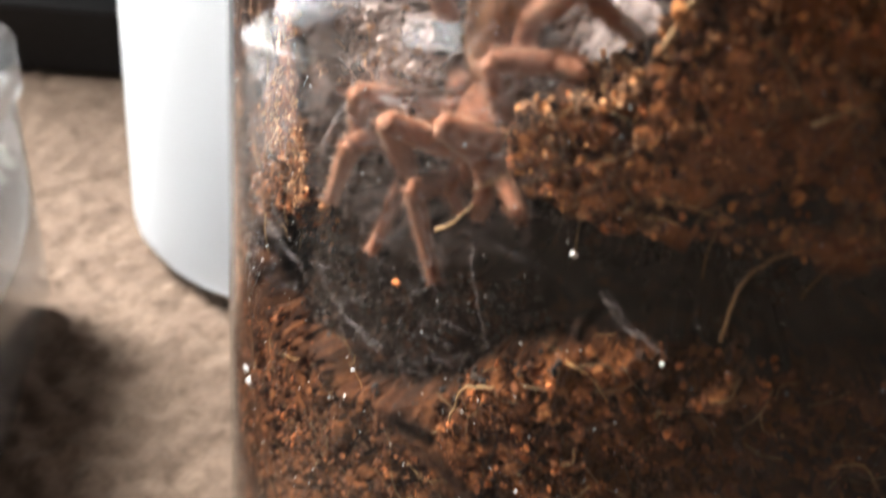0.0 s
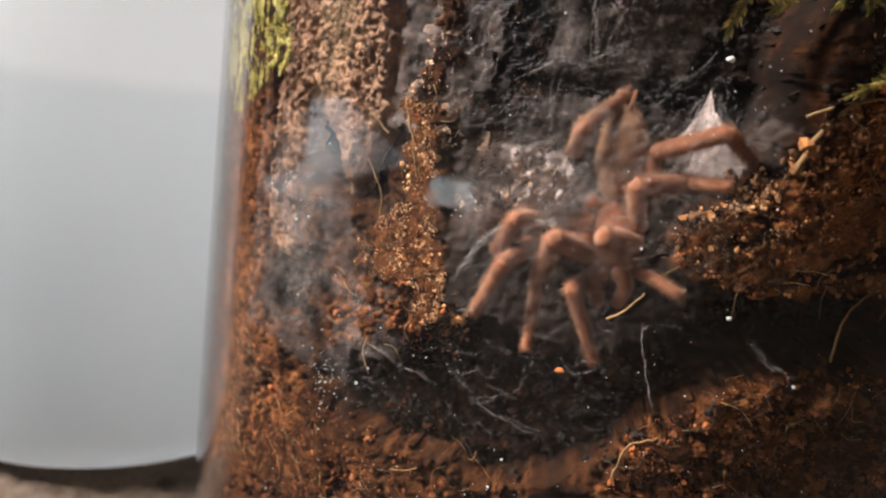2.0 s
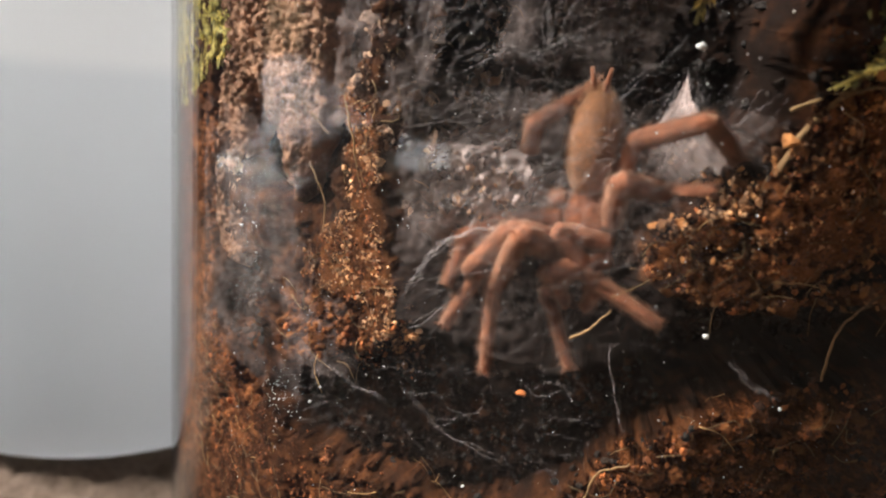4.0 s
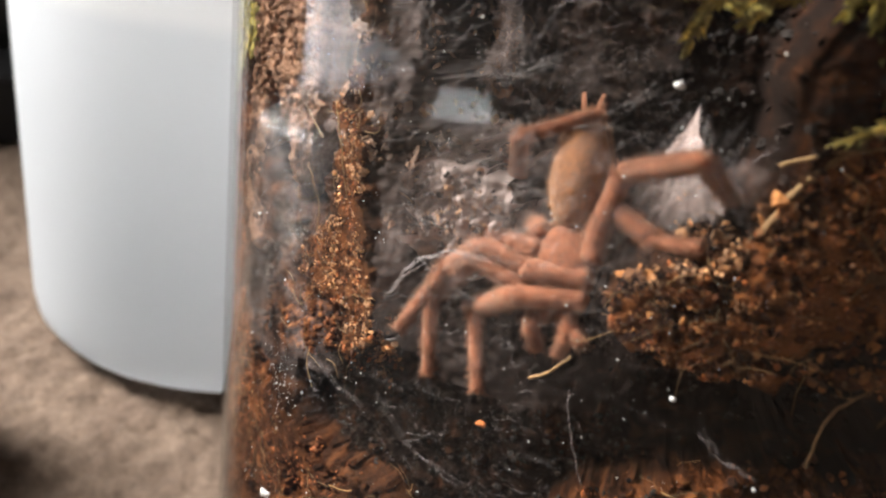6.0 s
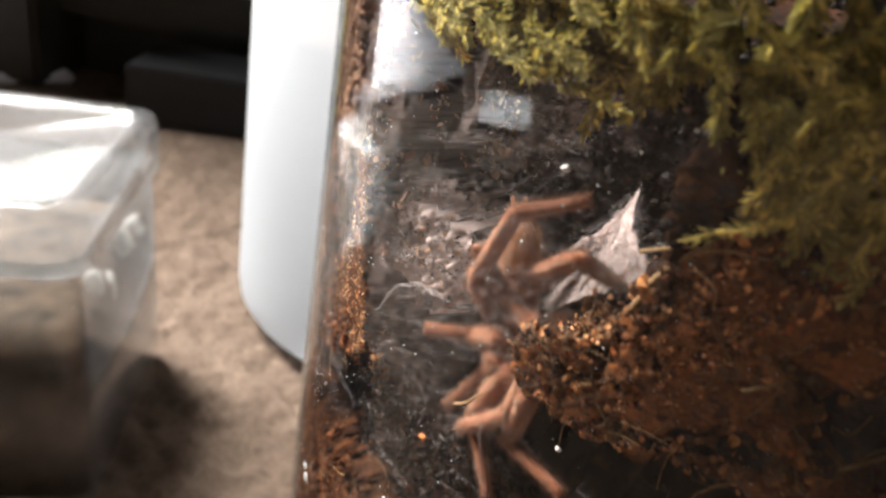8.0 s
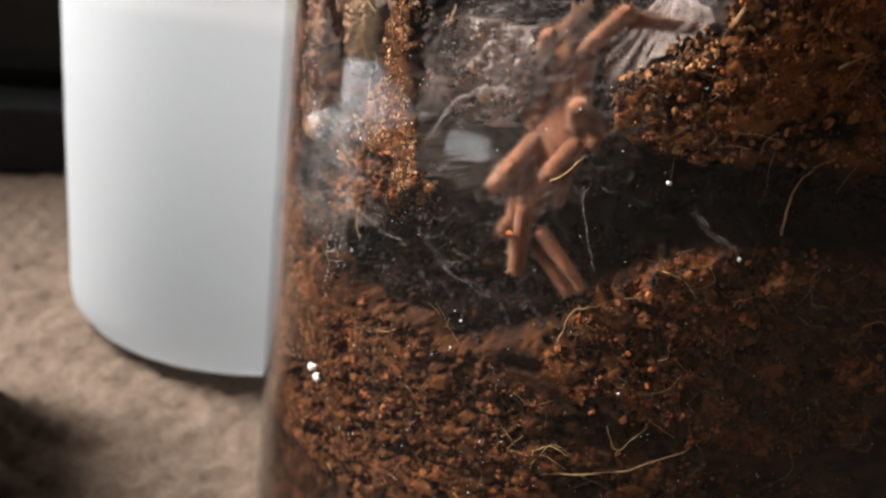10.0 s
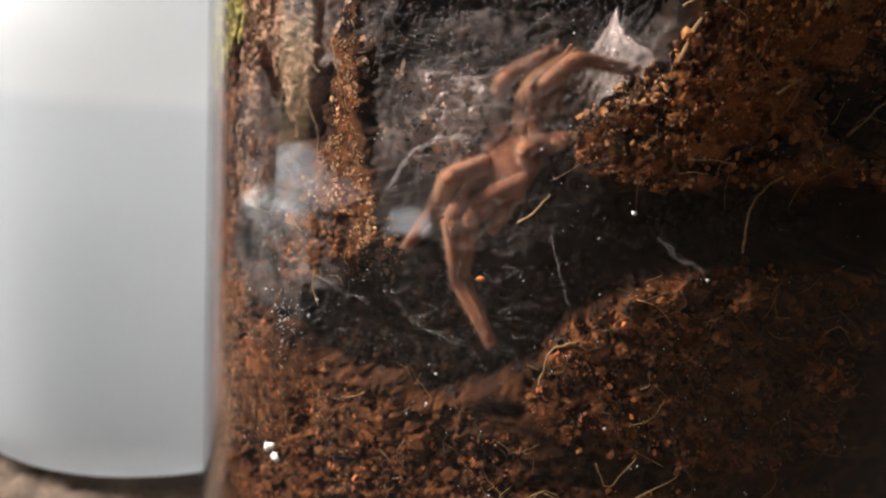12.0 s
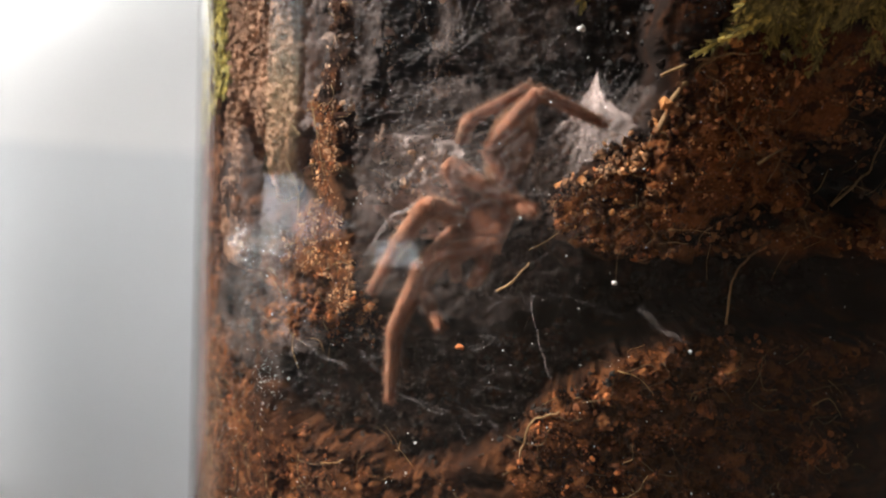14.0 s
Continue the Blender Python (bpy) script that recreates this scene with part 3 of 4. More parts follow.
CLUMPS = [(p, n // (11 if k < 3 else 26), z * (1.0 if k == 1 else 0.8), q, w) for k, (p, n, z, q, w) in enumerate(BEDS)]
scatter("crumbs", CLUMPS[1:2], CRUMB, "loose orange-brown coir crumbs of the ledge", 4, 1.0, True, 7)
scatter("dull_crumbs", CLUMPS[2:], RUST, "loose rust-brown coir crumbs against the jar", 5, 1.0, True, 7)
scatter("pale_crumbs", [(p, int(n * 1.5), z, q, w) for p, n, z, q, w in CLUMPS[:1]], PALE, "column of pale orange coir crumbs against the jar", 4, 1.0, True, 9)
scatter("fine_crumbs", [(p, int(n * 0.4), z * 0.42, q + 0.6, w) for p, n, z, q, w in BEDS], RUST, "fine coir crumbs dusted over the larger ones", 24)
GRIT = [([(15, 146.5), (16, 151), (20, 154), (24, 153), (23, 149.5), (19, 147)], 160, 0.30, 2.5, 0.5)]
scatter("pale_grit", GRIT, PALE, "pale beige grit caught in the silk of the ledge", 34, 1.0, False, 3)
scatter("dark_crumbs", DARK_BEDS, DARK_SOIL, "dark soil crumbs lining the burrow", 14, 1.0, False)
scatter("bark_flakes", [(p, n // 2, z * 0.9, q, w) for p, n, z, q, w in FLAKES], FLAKE, "grey-brown bark flakes caught in silk", 9, 0.4, False)


def winding(points, steps=24, wobble=0.15, seed=0.0):
    """A smooth line through places given in jar measure."""
    pts = [Vector(p) for p in points]
    pts = [pts[0] * 2 - pts[1]] + pts + [pts[-1] * 2 - pts[-2]]
    out = []
    for i in range(steps + 1):
        u = (len(pts) - 3) * i / steps
        k = min(int(u), len(pts) - 4)
        f = u - k
        a, b, c, d = pts[k:k + 4]
        p = 0.5 * (2 * b + (c - a) * f + (2 * a - 5 * b + 4 * c - d) * f * f + (3 * b - a - 3 * c + d) * f ** 3)
        p = p + Vector((noise.noise((u * 3, seed, 1)), noise.noise((u * 3, seed, 2)), 0.3 * noise.noise((u * 3, seed, 3)))) * wobble
        out.append(on_wall(p.x, p.y, max(p.z, 0.2)))
    return out


def roots():
    lines = [
        ([(35.2, 132.4, .4), (35.3, 138.3, .4), (38.1, 142.3, .4), (41.4, 143.6, .6)], 0.16),
        ([(45.6, 147.6, .4), (49.3, 151.5, .4), (51.1, 156.2, .4)], 0.16),
        ([(31.2, 156.9, .4), (35.7, 152.8, .4)], 0.15),
        ([(35.9, 151.8, .3), (38.9, 154.0, .3)], 0.22),
        ([(23.6, 160.8, .5), (27.8, 163.0, .5), (34.6, 164.3, .5)], 0.2),
        ([(24.2, 154.4, 1.0), (25.9, 159.1, 1.0), (28.6, 162.8, 1.0), (31.3, 166.1, 1.0)], 0.45),
        ([(12.2, 111.8, .4), (13.1, 116.7, .4), (16.5, 119.0, .4)], 0.16),
        ([(13.6, 91.8, .4), (23.3, 95.7, .4), (31.6, 101.7, .4)], 0.14),
        ([(20.8, 102.2, .4), (22.8, 99.1, .4), (25.9, 103.7, .4)], 0.1),
        ([(7.1, 133.3, .4), (8.8, 134.6, .4), (10.7, 137.4, .4)], 0.2),
        ([(-29, 146, .4), (-26, 141, .5), (-27, 134, .5)], 0.12),
        ([(-24, 155, .4), (-22, 149, .3), (-20, 143, .4)], 0.14),
        ([(-26, 150, .4), (-31, 153, .4)], 0.12),
    ]
    for k, (line, r) in enumerate(lines):
        v, f = tube(winding(line, 26, 0.35, k), r * MM, 6, 0.6)
        tagged(part("root_fibre", v, f, ROOT), "thin pale brown root fibre against the jar", "root", "root fibres in the jar")
    rng = random.Random(12)
    pile = Pile()
    for poly, count, _, proud, _ in BEDS + FLAKES:
        xs, ys = [p[0] for p in poly], [p[1] for p in poly]
        for _ in range(count // 34):
            s, z = rng.uniform(min(xs), max(xs)), rng.uniform(min(ys), max(ys))
            if not holds(poly, s, z):
                continue
            a, n = rng.uniform(0, 6.28), rng.uniform(0.8, 3.0)
            d = max(depth_at(s, z) - rng.uniform(0, proud), 0.3)
            bend = rng.uniform(-1, 1)
            pile.add(*tube(winding([(s, z, d), (s + n * math.cos(a), z + n * math.sin(a), d), (s + 2 * n * math.cos(a + bend), z + 2 * n * math.sin(a + bend), max(d - 0.4, 0.3))], 6, 0.2, s), rng.uniform(0.03, 0.075) * MM, 4, 0.6))
    tagged(part("loose_fibres", pile.verts, pile.faces, ROOT), "fine loose coir fibres among the crumbs", "fibres", kind="stuff")


MM = 0.001
roots()


# ---- silk ----
def silk_strands():
    rng = random.Random(21)
    lines = [
        ([(-13.8, 130.7, 1.2), (-12.5, 135.7, 1.5), (-9.5, 140.4, 2), (-5.2, 142.3, 2.5), (-1.1, 142.9, 3)], 0.13, 5),
        ([(-12.5, 129.3, 1.2), (-8.9, 132.4, 1.5), (-8.1, 134.1, 1.5), (-7.7, 139.5, 1.5), (-6.4, 140.5, 2)], 0.09, 2),
        ([(11.4, 133.6, .4), (12.1, 130.0, .4), (15.0, 123.1, .4)], 0.10, 2),
        ([(4.7, 134.8, .4), (7.3, 130.8, .4), (10.7, 126.1, .4)], 0.04, 1),
        ([(24.7, 133.4, .4), (27.4, 131.5, .4), (30.8, 129.8, .4)], 0.10, 4),
        ([(-12, 121, .5), (-6, 117, .5), (2, 116, .6)], 0.05, 2),
        ([(-24, 120, .5), (-14, 118, .8)], 0.05, 2),
        ([(2.4, 151, 2), (3.0, 147.5, 2), (5.5, 145.0, 2.2), (6.2, 148.8, 2.4)], 0.05, 2),
        ([(-9, 161, 1.5), (-5, 163, 2), (-3, 162.4, 2), (3, 165.5, 2)], 0.04, 5),
        ([(-2, 170, 1.5), (-1, 164, 2)], 0.06, 4),
    ]
    for k, (line, r, many) in enumerate(lines):
        pile = Pile()
        for q in range(many):
            jit = [tuple(c + rng.uniform(-0.6, 0.6) * (q > 0) for c in p) for p in line]
            pile.add(*tube(winding(jit, 30, 0.55, k + q * 0.37), r * MM * rng.uniform(0.18, 0.36), 5))
        tagged(part("silk_thread", pile.verts, pile.faces, STRAND), "white silk threads strung across the burrow", "silk thread", "silk threads in the burrow")
    # haze of fine threads: middle, spread, direction in degrees, length, how many, depth
    pile = Pile()
    for (cs, cz), (ds, dz), way, turn, length, count, (d0, d1) in (
            ((-3, 161), (18, 10), 4, 20, 7, 110, (5, 16)), ((-10, 146), (12, 8), 30, 70, 6, 200, (4, 9)), ((-18, 162), (8, 14), 80, 50, 6, 260, (0.4, 3)),
            ((-8, 146), (15, 13), 35, 80, 9, 300, (0.5, 6)), ((2, 150), (20, 16), 10, 90, 10, 120, (0.4, 4)), ((-6, 130), (12, 11), 0, 80, 5, 90, (0.6, 5)), ((3, 119), (20, 8), -10, 60, 4, 40, (0.5, 3)), ((-30, 113), (10, 6), 60, 60, 4, 50, (0.4, 2)),
            ((17, 154), (6, 4), 40, 60, 8, 90, (3, 10)), ((8, 170), (16, 5), 10, 60, 6, 26, (1, 8)), ((-44, 134), (8, 8), 80, 40, 7, 50, (0.3, 1.2))):
        for _ in range(count):
            s, z, d = rng.gauss(cs, ds / 2), rng.gauss(cz, dz / 2), rng.uniform(d0, d1)
            a, n = radians(way + rng.gauss(0, turn / 2)), length * rng.uniform(0.4, 1.3)
            e = (s + n * math.cos(a), z + n * math.sin(a), max(d + rng.uniform(-1.5, 1.5), 0.3))
            mid = ((s + e[0]) / 2 + rng.uniform(-1.2, 1.2), (z + e[1]) / 2 + rng.uniform(-1.4, 1.0), (d + e[2]) / 2)
            pile.add(*tube(winding([(s, z, d), mid, e], 12, 0.5, s), rng.choice((0.007, 0.009, 0.012, 0.018)) * MM, 3))
    tagged(part("silk_haze", pile.verts, pile.faces, STRAND), "haze of fine white silk threads in the burrow", "silk", kind="stuff")


silk_strands()


def silk_sheet(name, outline, depth, sag, material, label, seed):
    """A torn sheet of silk over an outline in jar measure."""
    xs, ys = [p[0] for p in outline], [p[1] for p in outline]
    ns, nz = int((max(xs) - min(xs)) / 0.4) + 2, int((max(ys) - min(ys)) / 0.4) + 2
    idx, verts, faces = {}, [], []
    for j in range(nz):
        for i in range(ns):
            s, z = min(xs) + i * 0.4, min(ys) + j * 0.4
            w = Vector((s * 0.5, z * 0.5, seed))
            if holds(outline, s + 1.6 * noise.noise(w), z + 1.6 * noise.noise(w + Vector((0, 0, 7)))):
                idx[i, j] = len(verts)
                d = depth(s, z) if callable(depth) else depth
                verts.append(on_wall(s, z, max(d + sag * noise.noise((s * 0.2, z * 0.2, seed)) + 0.4 * noise.noise((s, z, seed)), 0.25)))
    for (i, j) in list(idx):
        q = [(i, j), (i + 1, j), (i + 1, j + 1), (i, j + 1)]
        if all(k in idx for k in q):
            faces.append(tuple(idx[k] for k in q))
    tagged(part(name, verts, faces, material), label, "silk sheet", "silk sheets in the burrow")


silk_sheet("silk_crust", [(-14, 138), (-14, 150), (-11, 153), (-3, 152), (2, 148), (1, 141), (-6, 137)], lambda s, z: depth_at(s, z) - 0.5 - 1.2 * abs(noise.noise((s * 0.7, z * 0.7, 4.0))), 0.5, CRUST, "lumpy grey silk crust over the burrow's back wall", 1.0)
silk_sheet("silk_sheet", [(-27, 150), (-25, 180), (-13, 182), (-12, 160), (-17, 152)], 0.7, 0.6, SILK, "thin silk film over bark flakes", 2.0)
silk_sheet("silk_sheet", [(-34, 119), (-33, 128), (-22, 130), (-18, 121), (-26, 117)], 0.6, 0.5, HAZY_SILK, "thin silk film over soil crumbs", 3.0)
silk_sheet("silk_sheet", [(-6, 158), (-10, 170), (0, 176), (14, 174), (10, 162)], 6.0, 3.0, HAZY_SILK, "torn silk hanging in the burrow's roof", 4.0)
silk_sheet("silk_sheet", [(13, 149), (18, 153), (24, 155), (28, 158), (24, 161), (14, 156)], 4.0, 2.0, SILK, "silk sheet beside the white cocoon", 6.0)


silk_sheet("silk_sheet", [(-6, 160), (-4, 178), (14, 178), (14, 166), (10, 160)], lambda s, z: depth_at(s, z) - 0.5, 0.3, HAZY_SILK, "thin silk lining the burrow's roof", 12.0)
# this sheer film also lays a milky haze over the spider
silk_sheet("haze_film", [(-15, 130), (-15, 146), (-8, 158), (14, 160), (20, 150), (16, 134), (6, 128)], 0.3, 0.1, HAZE_SILK_SHEER, "sheer silk film adding a painted haze over the burrow's mouth", 8.0)
silk_sheet("silk_net", [(-15, 137), (-16, 154), (-6, 160), (6, 158), (4, 146), (-4, 138)], 0.6, 0.4, HAZY_SILK, "torn silk net between the crumbs and the burrow", 13.0)
# stands in for the pale reflection on the jar's left wall
silk_sheet("haze_film", [(-56, 112), (-56, 150), (-40, 150), (-26, 132), (-28, 112)], 0.3, 0.1, HAZY_SILK, "pale film painting the reflected haze over soil and bark", 9.0)


def cocoon():
    """The white silk funnel between the ledge and the back of the burrow."""
    tip = Vector((16.0, 161.9, 15.0))
    ring = [(8.2, 150.5, 11.0), (8.4, 146.5, 10.0), (12.5, 143.5, 8.5), (16.0, 147.5, 7.5), (20.0, 150.5, 6.5), (23.5, 153.8, 7.5), (22.0, 155.8, 9.5), (18.0, 156.5, 12.5), (12.0, 154.5, 14.0)]
    verts, faces, n, m = [], [], 54, 26
    for j in range(m + 1):
        u = j / m
        for i in range(n):
            k = len(ring) * i / n
            a, b = Vector(ring[int(k)]), Vector(ring[(int(k) + 1) % len(ring)])
            p = a.lerp(b, k - int(k)).lerp(tip, u ** 0.62 if u < 1 else 1.0)
            mid = Vector((15, 151, 10))
            p += (mid - p) * 0.22 * math.sin(math.pi * u) * (1 + 0.6 * noise.noise((i * 0.4, j * 0.2, 3)))
            p += Vector((noise.noise((i * 0.5, j * 0.3, 1)), noise.noise((i * 0.5, j * 0.3, 5)), noise.noise((i * 0.5, j * 0.3, 9)))) * 0.9 * (1 - u)
            verts.append(on_wall(p.x, p.y, max(p.z, 0.4)))
    faces = [(j * n + i, j * n + (i + 1) % n, (j + 1) * n + (i + 1) % n, (j + 1) * n + i) for j in range(m) for i in range(n)]
    root = new("cocoon")
    tagged(root, "white silk funnel rising from the soil ledge", "cocoon")
    part("funnel", verts, faces, THICK_SILK, root)
    rng = random.Random(71)
    pile = Pile()
    for _ in range(36):
        k = rng.uniform(0, len(ring))
        a = Vector(ring[int(k)]).lerp(Vector(ring[(int(k) + 1) % len(ring)]), k - int(k)) + Vector((rng.gauss(0, 0.9), rng.gauss(0, 0.9), rng.gauss(0, 0.5)))
        b = a.lerp(tip + Vector((0, 0.6, 0)), rng.uniform(0.5, 1.0))
        mid = a.lerp(b, 0.5) + (Vector((15, 151, 10)) - a) * 0.2 + Vector((rng.gauss(0, 0.5), rng.gauss(0, 0.5), 0))
        pile.add(*tube(winding([a, mid, b], 10, 0.25, k), rng.choice((0.008, 0.010, 0.016)) * MM, 3))
    part("stay_threads", pile.verts, pile.faces, STRAND, root)


cocoon()


# ---- moss ----
def frond(pile, points, r, rng, leaf):
    line = winding(points, 16, 0.5, rng.uniform(0, 99))
    pile.add(*tube(line, r * MM * 0.45, 5, 0.5))
    for i in range(1, 16):
        p, d = line[i], (line[i] - line[i - 1]).normalized()
        side = d.cross(Vector((0.2, -1, 0.1))).normalized()
        for _ in range(12):
            a = rng.uniform(0, 6.283)
            out = (side * math.cos(a) + d.cross(side) * math.sin(a) + d * rng.uniform(0.3, 1.1)).normalized() * leaf * MM * rng.uniform(0.6, 1.2) * (1 - 0.4 * i / 16)
            w = out.cross(d).normalized() * leaf * MM * 0.10
            b = p + (line[i - 1] - p) * rng.random()
            tip = b + out + d * leaf * MM * 0.2
            m1 = b + out * 0.45
            bulge = out.cross(w).normalized() * leaf * MM * 0.12
            vs = press(np.array([b, m1 + w + bulge, tip, m1 - w + bulge, m1 - bulge]))
            pile.add([Vector(v) for v in vs], [(0, 1, 4), (1, 2, 4), (2, 3, 4), (3, 0, 4)])


def moss():
    rng = random.Random(33)
    # tufts: outline of where the fronds start, their fall, how many
    tufts = [
        ([(14, 180), (24, 177), (34, 174), (60, 176), (60, 190), (14, 190)], (2, -7), 110, 1.1, 1.9, (0.5, 4.5)),
        ([(32, 172), (44, 172), (46, 180), (34, 180)], (-1.5, -9), 44, 1.1, 1.8, (0.5, 3.5)),
        ([(-14, 174), (14, 175), (14, 184), (-14, 184)], (5, -2.5), 55, 0.8, 1.7, (0.8, 4)),
        ([(-80, 150), (-80, 186), (-52, 186), (-52, 153)], (1, -6), 150, 0.8, 1.6, (0.5, 2.5)),
        ([(44, 164), (60, 166), (60, 176), (46, 174)], (1, -5), 40, 1.1, 1.8, (0.5, 3.5)),
    ]
    for poly, fall, count, r, leaf, (d0, d1) in tufts:
        pile = Pile()
        xs, ys = [p[0] for p in poly], [p[1] for p in poly]
        made = 0
        while made < count:
            s, z = rng.uniform(min(xs), max(xs)), rng.uniform(min(ys), max(ys))
            if not holds(poly, s, z):
                continue
            made += 1
            d, k = rng.uniform(d0, d1), rng.uniform(0.6, 1.4)
            mid = (s + fall[0] * 0.5 * k + rng.gauss(0, 2.2), z + fall[1] * 0.35 * k + rng.gauss(0, 1.2), max(d - rng.uniform(0, 2), 0.5))
            end = (s + fall[0] * k + rng.gauss(0, 2.6), z + fall[1] * k + rng.gauss(0, 1.5), max(d + rng.uniform(-2, 1), 0.5))
            frond(pile, [(s, z, d), mid, end], r, rng, leaf)
        tagged(part("moss", pile.verts, pile.faces, MOSS, smooth=False), "yellow-green dried moss lying on the soil", "moss", kind="stuff")


moss()


# ---- specks ----
def specks():
    rng = random.Random(51)
    pile = Pile()
    for _ in range(900):
        s, z = rng.uniform(-45, 55), rng.uniform(80, 175)
        r = 0.038 * rng.lognormvariate(0, 0.6)
        pile.add([on_wall(s, z, 0.12) + Vector(v) * (r * MM) for v in SMALL[rng.randrange(24)]], SMALL_F.tolist())
    for _ in range(130):
        s, z = rng.gauss(-32, 2.2), rng.gauss(112, 3.2)
        r = 0.05 * rng.lognormvariate(0, 0.5)
        pile.add([on_wall(s, z, 0.15) + Vector(v) * (r * MM) for v in SMALL[rng.randrange(24)]], SMALL_F.tolist())
    tagged(part("dust_specks", pile.verts, pile.faces, WHITE), "pale dust specks and droplets on the jar's inside", "specks", kind="stuff")
    for s, z, d, size in ((21.3, 136.1, .7, .36), (14.0, 165.6, .9, .50), (41.2, 141.0, .9, .55), (-36.0, 87.2, .6, .9), (-33.6, 86.2, .7, 1.2), (-34.6, 88.0, .5, .7)):
        v = press(LUMPS[int(z) % 24] * np.array([1.0, 0.6, 0.8]) * size * MM + np.array(on_wall(s, z, d)))
        tagged(part("dropping", v.tolist(), BALL_F.tolist(), WHITE), "small chalky white dropping stuck to the jar", "dropping", "white droppings in the jar")
    v = press(LUMPS[5] * np.array([1.0, 0.6, 0.6]) * 0.6 * MM + np.array(on_wall(2.8, 125.0, 0.5)))
    tagged(part("soil_grain", v.tolist(), BALL_F.tolist(), RUST), "single pale orange crumb stuck to the jar", "soil crumb")


specks()


# ---- the spider ----
def aim(a, b, up):
    """A pose at a whose y axis points to b."""
    y = (b - a).normalized()
    x = y.cross(up).normalized()
    z = x.cross(y)
    return Matrix(((x.x, y.x, z.x, a.x), (x.y, y.y, z.y, a.y), (x.z, y.z, z.z, a.z), (0, 0, 0, 1)))


# stances: heart and tail of the body, then knee, ankle and tip of each leg, as mm along the wall, up and under it
# lengths in mm of thigh, shin and foot, from the front pair of legs to the hind pair
LENGTHS = [(7.2, 9.4, 9.8), (6.1, 7.4, 8.3), (5.9, 6.4, 6.2), (7.5, 10.4, 9.2)]
STANCE_A1 = [(5.9, 142.7, 7.5), (3.9, 157.8, 10.0),
    (-1.3, 141.6, 1.2), (-3.2, 134.1, 6.7), (-2.1, 126.4, 1.2),
    (-3.7, 140.1, 7.1), (-7.1, 137.1, 1.3), (-10.0, 129.3, 1.2),
    (-3.9, 142.4, 7.3), (-6.8, 142.9, 1.5), (-9.1, 137.5, 3.7),
    (-3.0, 148.0, 11.8), (-0.8, 155.5, 4.8), (3.7, 159.9, 11.7),
    (5.5, 136.1, 11.0), (2.1, 135.3, 2.1), (6.8, 126.8, 1.8),
    (4.3, 142.8, 2.6), (9.0, 138.9, 6.9), (15.2, 137.7, 1.2),
    (7.4, 149.5, 5.3), (13.9, 150.5, 7.1), (18.1, 151.5, 2.4),
    (9.0, 153.3, 8.5), (16.1, 157.7, 2.0), (22.8, 153.3, 6.9),
]
STANCE_A2 = [(6.2, 144.4, 7.7), (5.2, 158.7, 9.2),
    (0.3, 144.4, 1.2), (-3.4, 135.8, 2.8), (-2.2, 126.2, 1.2),
    (-0.9, 144.0, 2.3), (-5.6, 138.3, 3.7), (-8.4, 130.9, 1.2),
    (-3.4, 144.3, 6.2), (-8.4, 139.8, 6.2), (-7.9, 136.2, 1.2),
    (-2.8, 146.2, 12.3), (-2.0, 155.5, 7.4), (4.9, 160.3, 11.7),
    (5.1, 141.1, 1.1), (-0.9, 135.3, 5.8), (4.7, 128.3, 1.4),
    (2.8, 144.0, 5.8), (8.2, 139.0, 3.6), (15.9, 136.1, 1.4),
    (9.9, 151.0, 4.8), (15.6, 149.1, 7.9), (19.4, 151.5, 3.4),
    (10.1, 154.6, 8.4), (16.6, 159.0, 1.4), (22.6, 153.8, 6.5),
]
STANCE_A3 = [(6.7, 144.8, 4.5), (4.0, 157.2, 11.4),
    (-2.2, 139.6, 5.1), (-8.0, 132.2, 7.0), (-3.2, 125.4, 1.4),
    (-2.1, 143.2, 5.4), (-7.4, 137.8, 6.0), (-9.7, 131.1, 1.1),
    (-2.6, 144.8, 5.5), (-7.3, 140.6, 7.6), (-5.5, 139.0, 1.9),
    (-2.2, 145.8, 10.7), (-2.8, 156.0, 8.5), (6.1, 160.4, 8.8),
    (3.6, 139.9, 3.4), (-3.7, 134.8, 7.3), (0.9, 128.4, 1.2),
    (3.6, 143.4, 2.5), (3.7, 138.5, 7.9), (8.6, 138.9, 1.2),
    (9.1, 149.9, 8.9), (14.2, 151.0, 4.7), (19.2, 152.4, 1.2),
    (10.1, 155.2, 8.1), (18.4, 159.3, 2.6), (22.6, 154.0, 8.9),
]
STANCE_B = [(6.8, 139.3, 9.0), (2.0, 152.9, 10.6),
    (10.8, 138.5, 4.6), (6.9, 129.8, 4.8), (14.0, 123.8, 1.3),
    (9.1, 139.2, 4.6), (5.1, 133.7, 7.5), (0.6, 126.7, 6.1),
    (8.1, 141.6, 5.0), (2.4, 138.5, 6.7), (-2.7, 137.6, 2.8),
    (2.7, 147.4, 4.6), (6.3, 157.1, 5.1), (14.8, 161.6, 5.6),
    (15.4, 139.2, 2.7), (13.5, 130.0, 4.3), (22.8, 130.6, 1.1),
    (14.3, 141.5, 4.1), (13.1, 134.3, 3.3), (6.9, 128.5, 2.9),
    (12.4, 145.6, 5.6), (5.6, 146.6, 6.6), (1.7, 151.1, 4.4),
    (8.9, 150.1, 6.6), (16.9, 156.5, 3.3), (21.0, 151.9, 10.3),
]
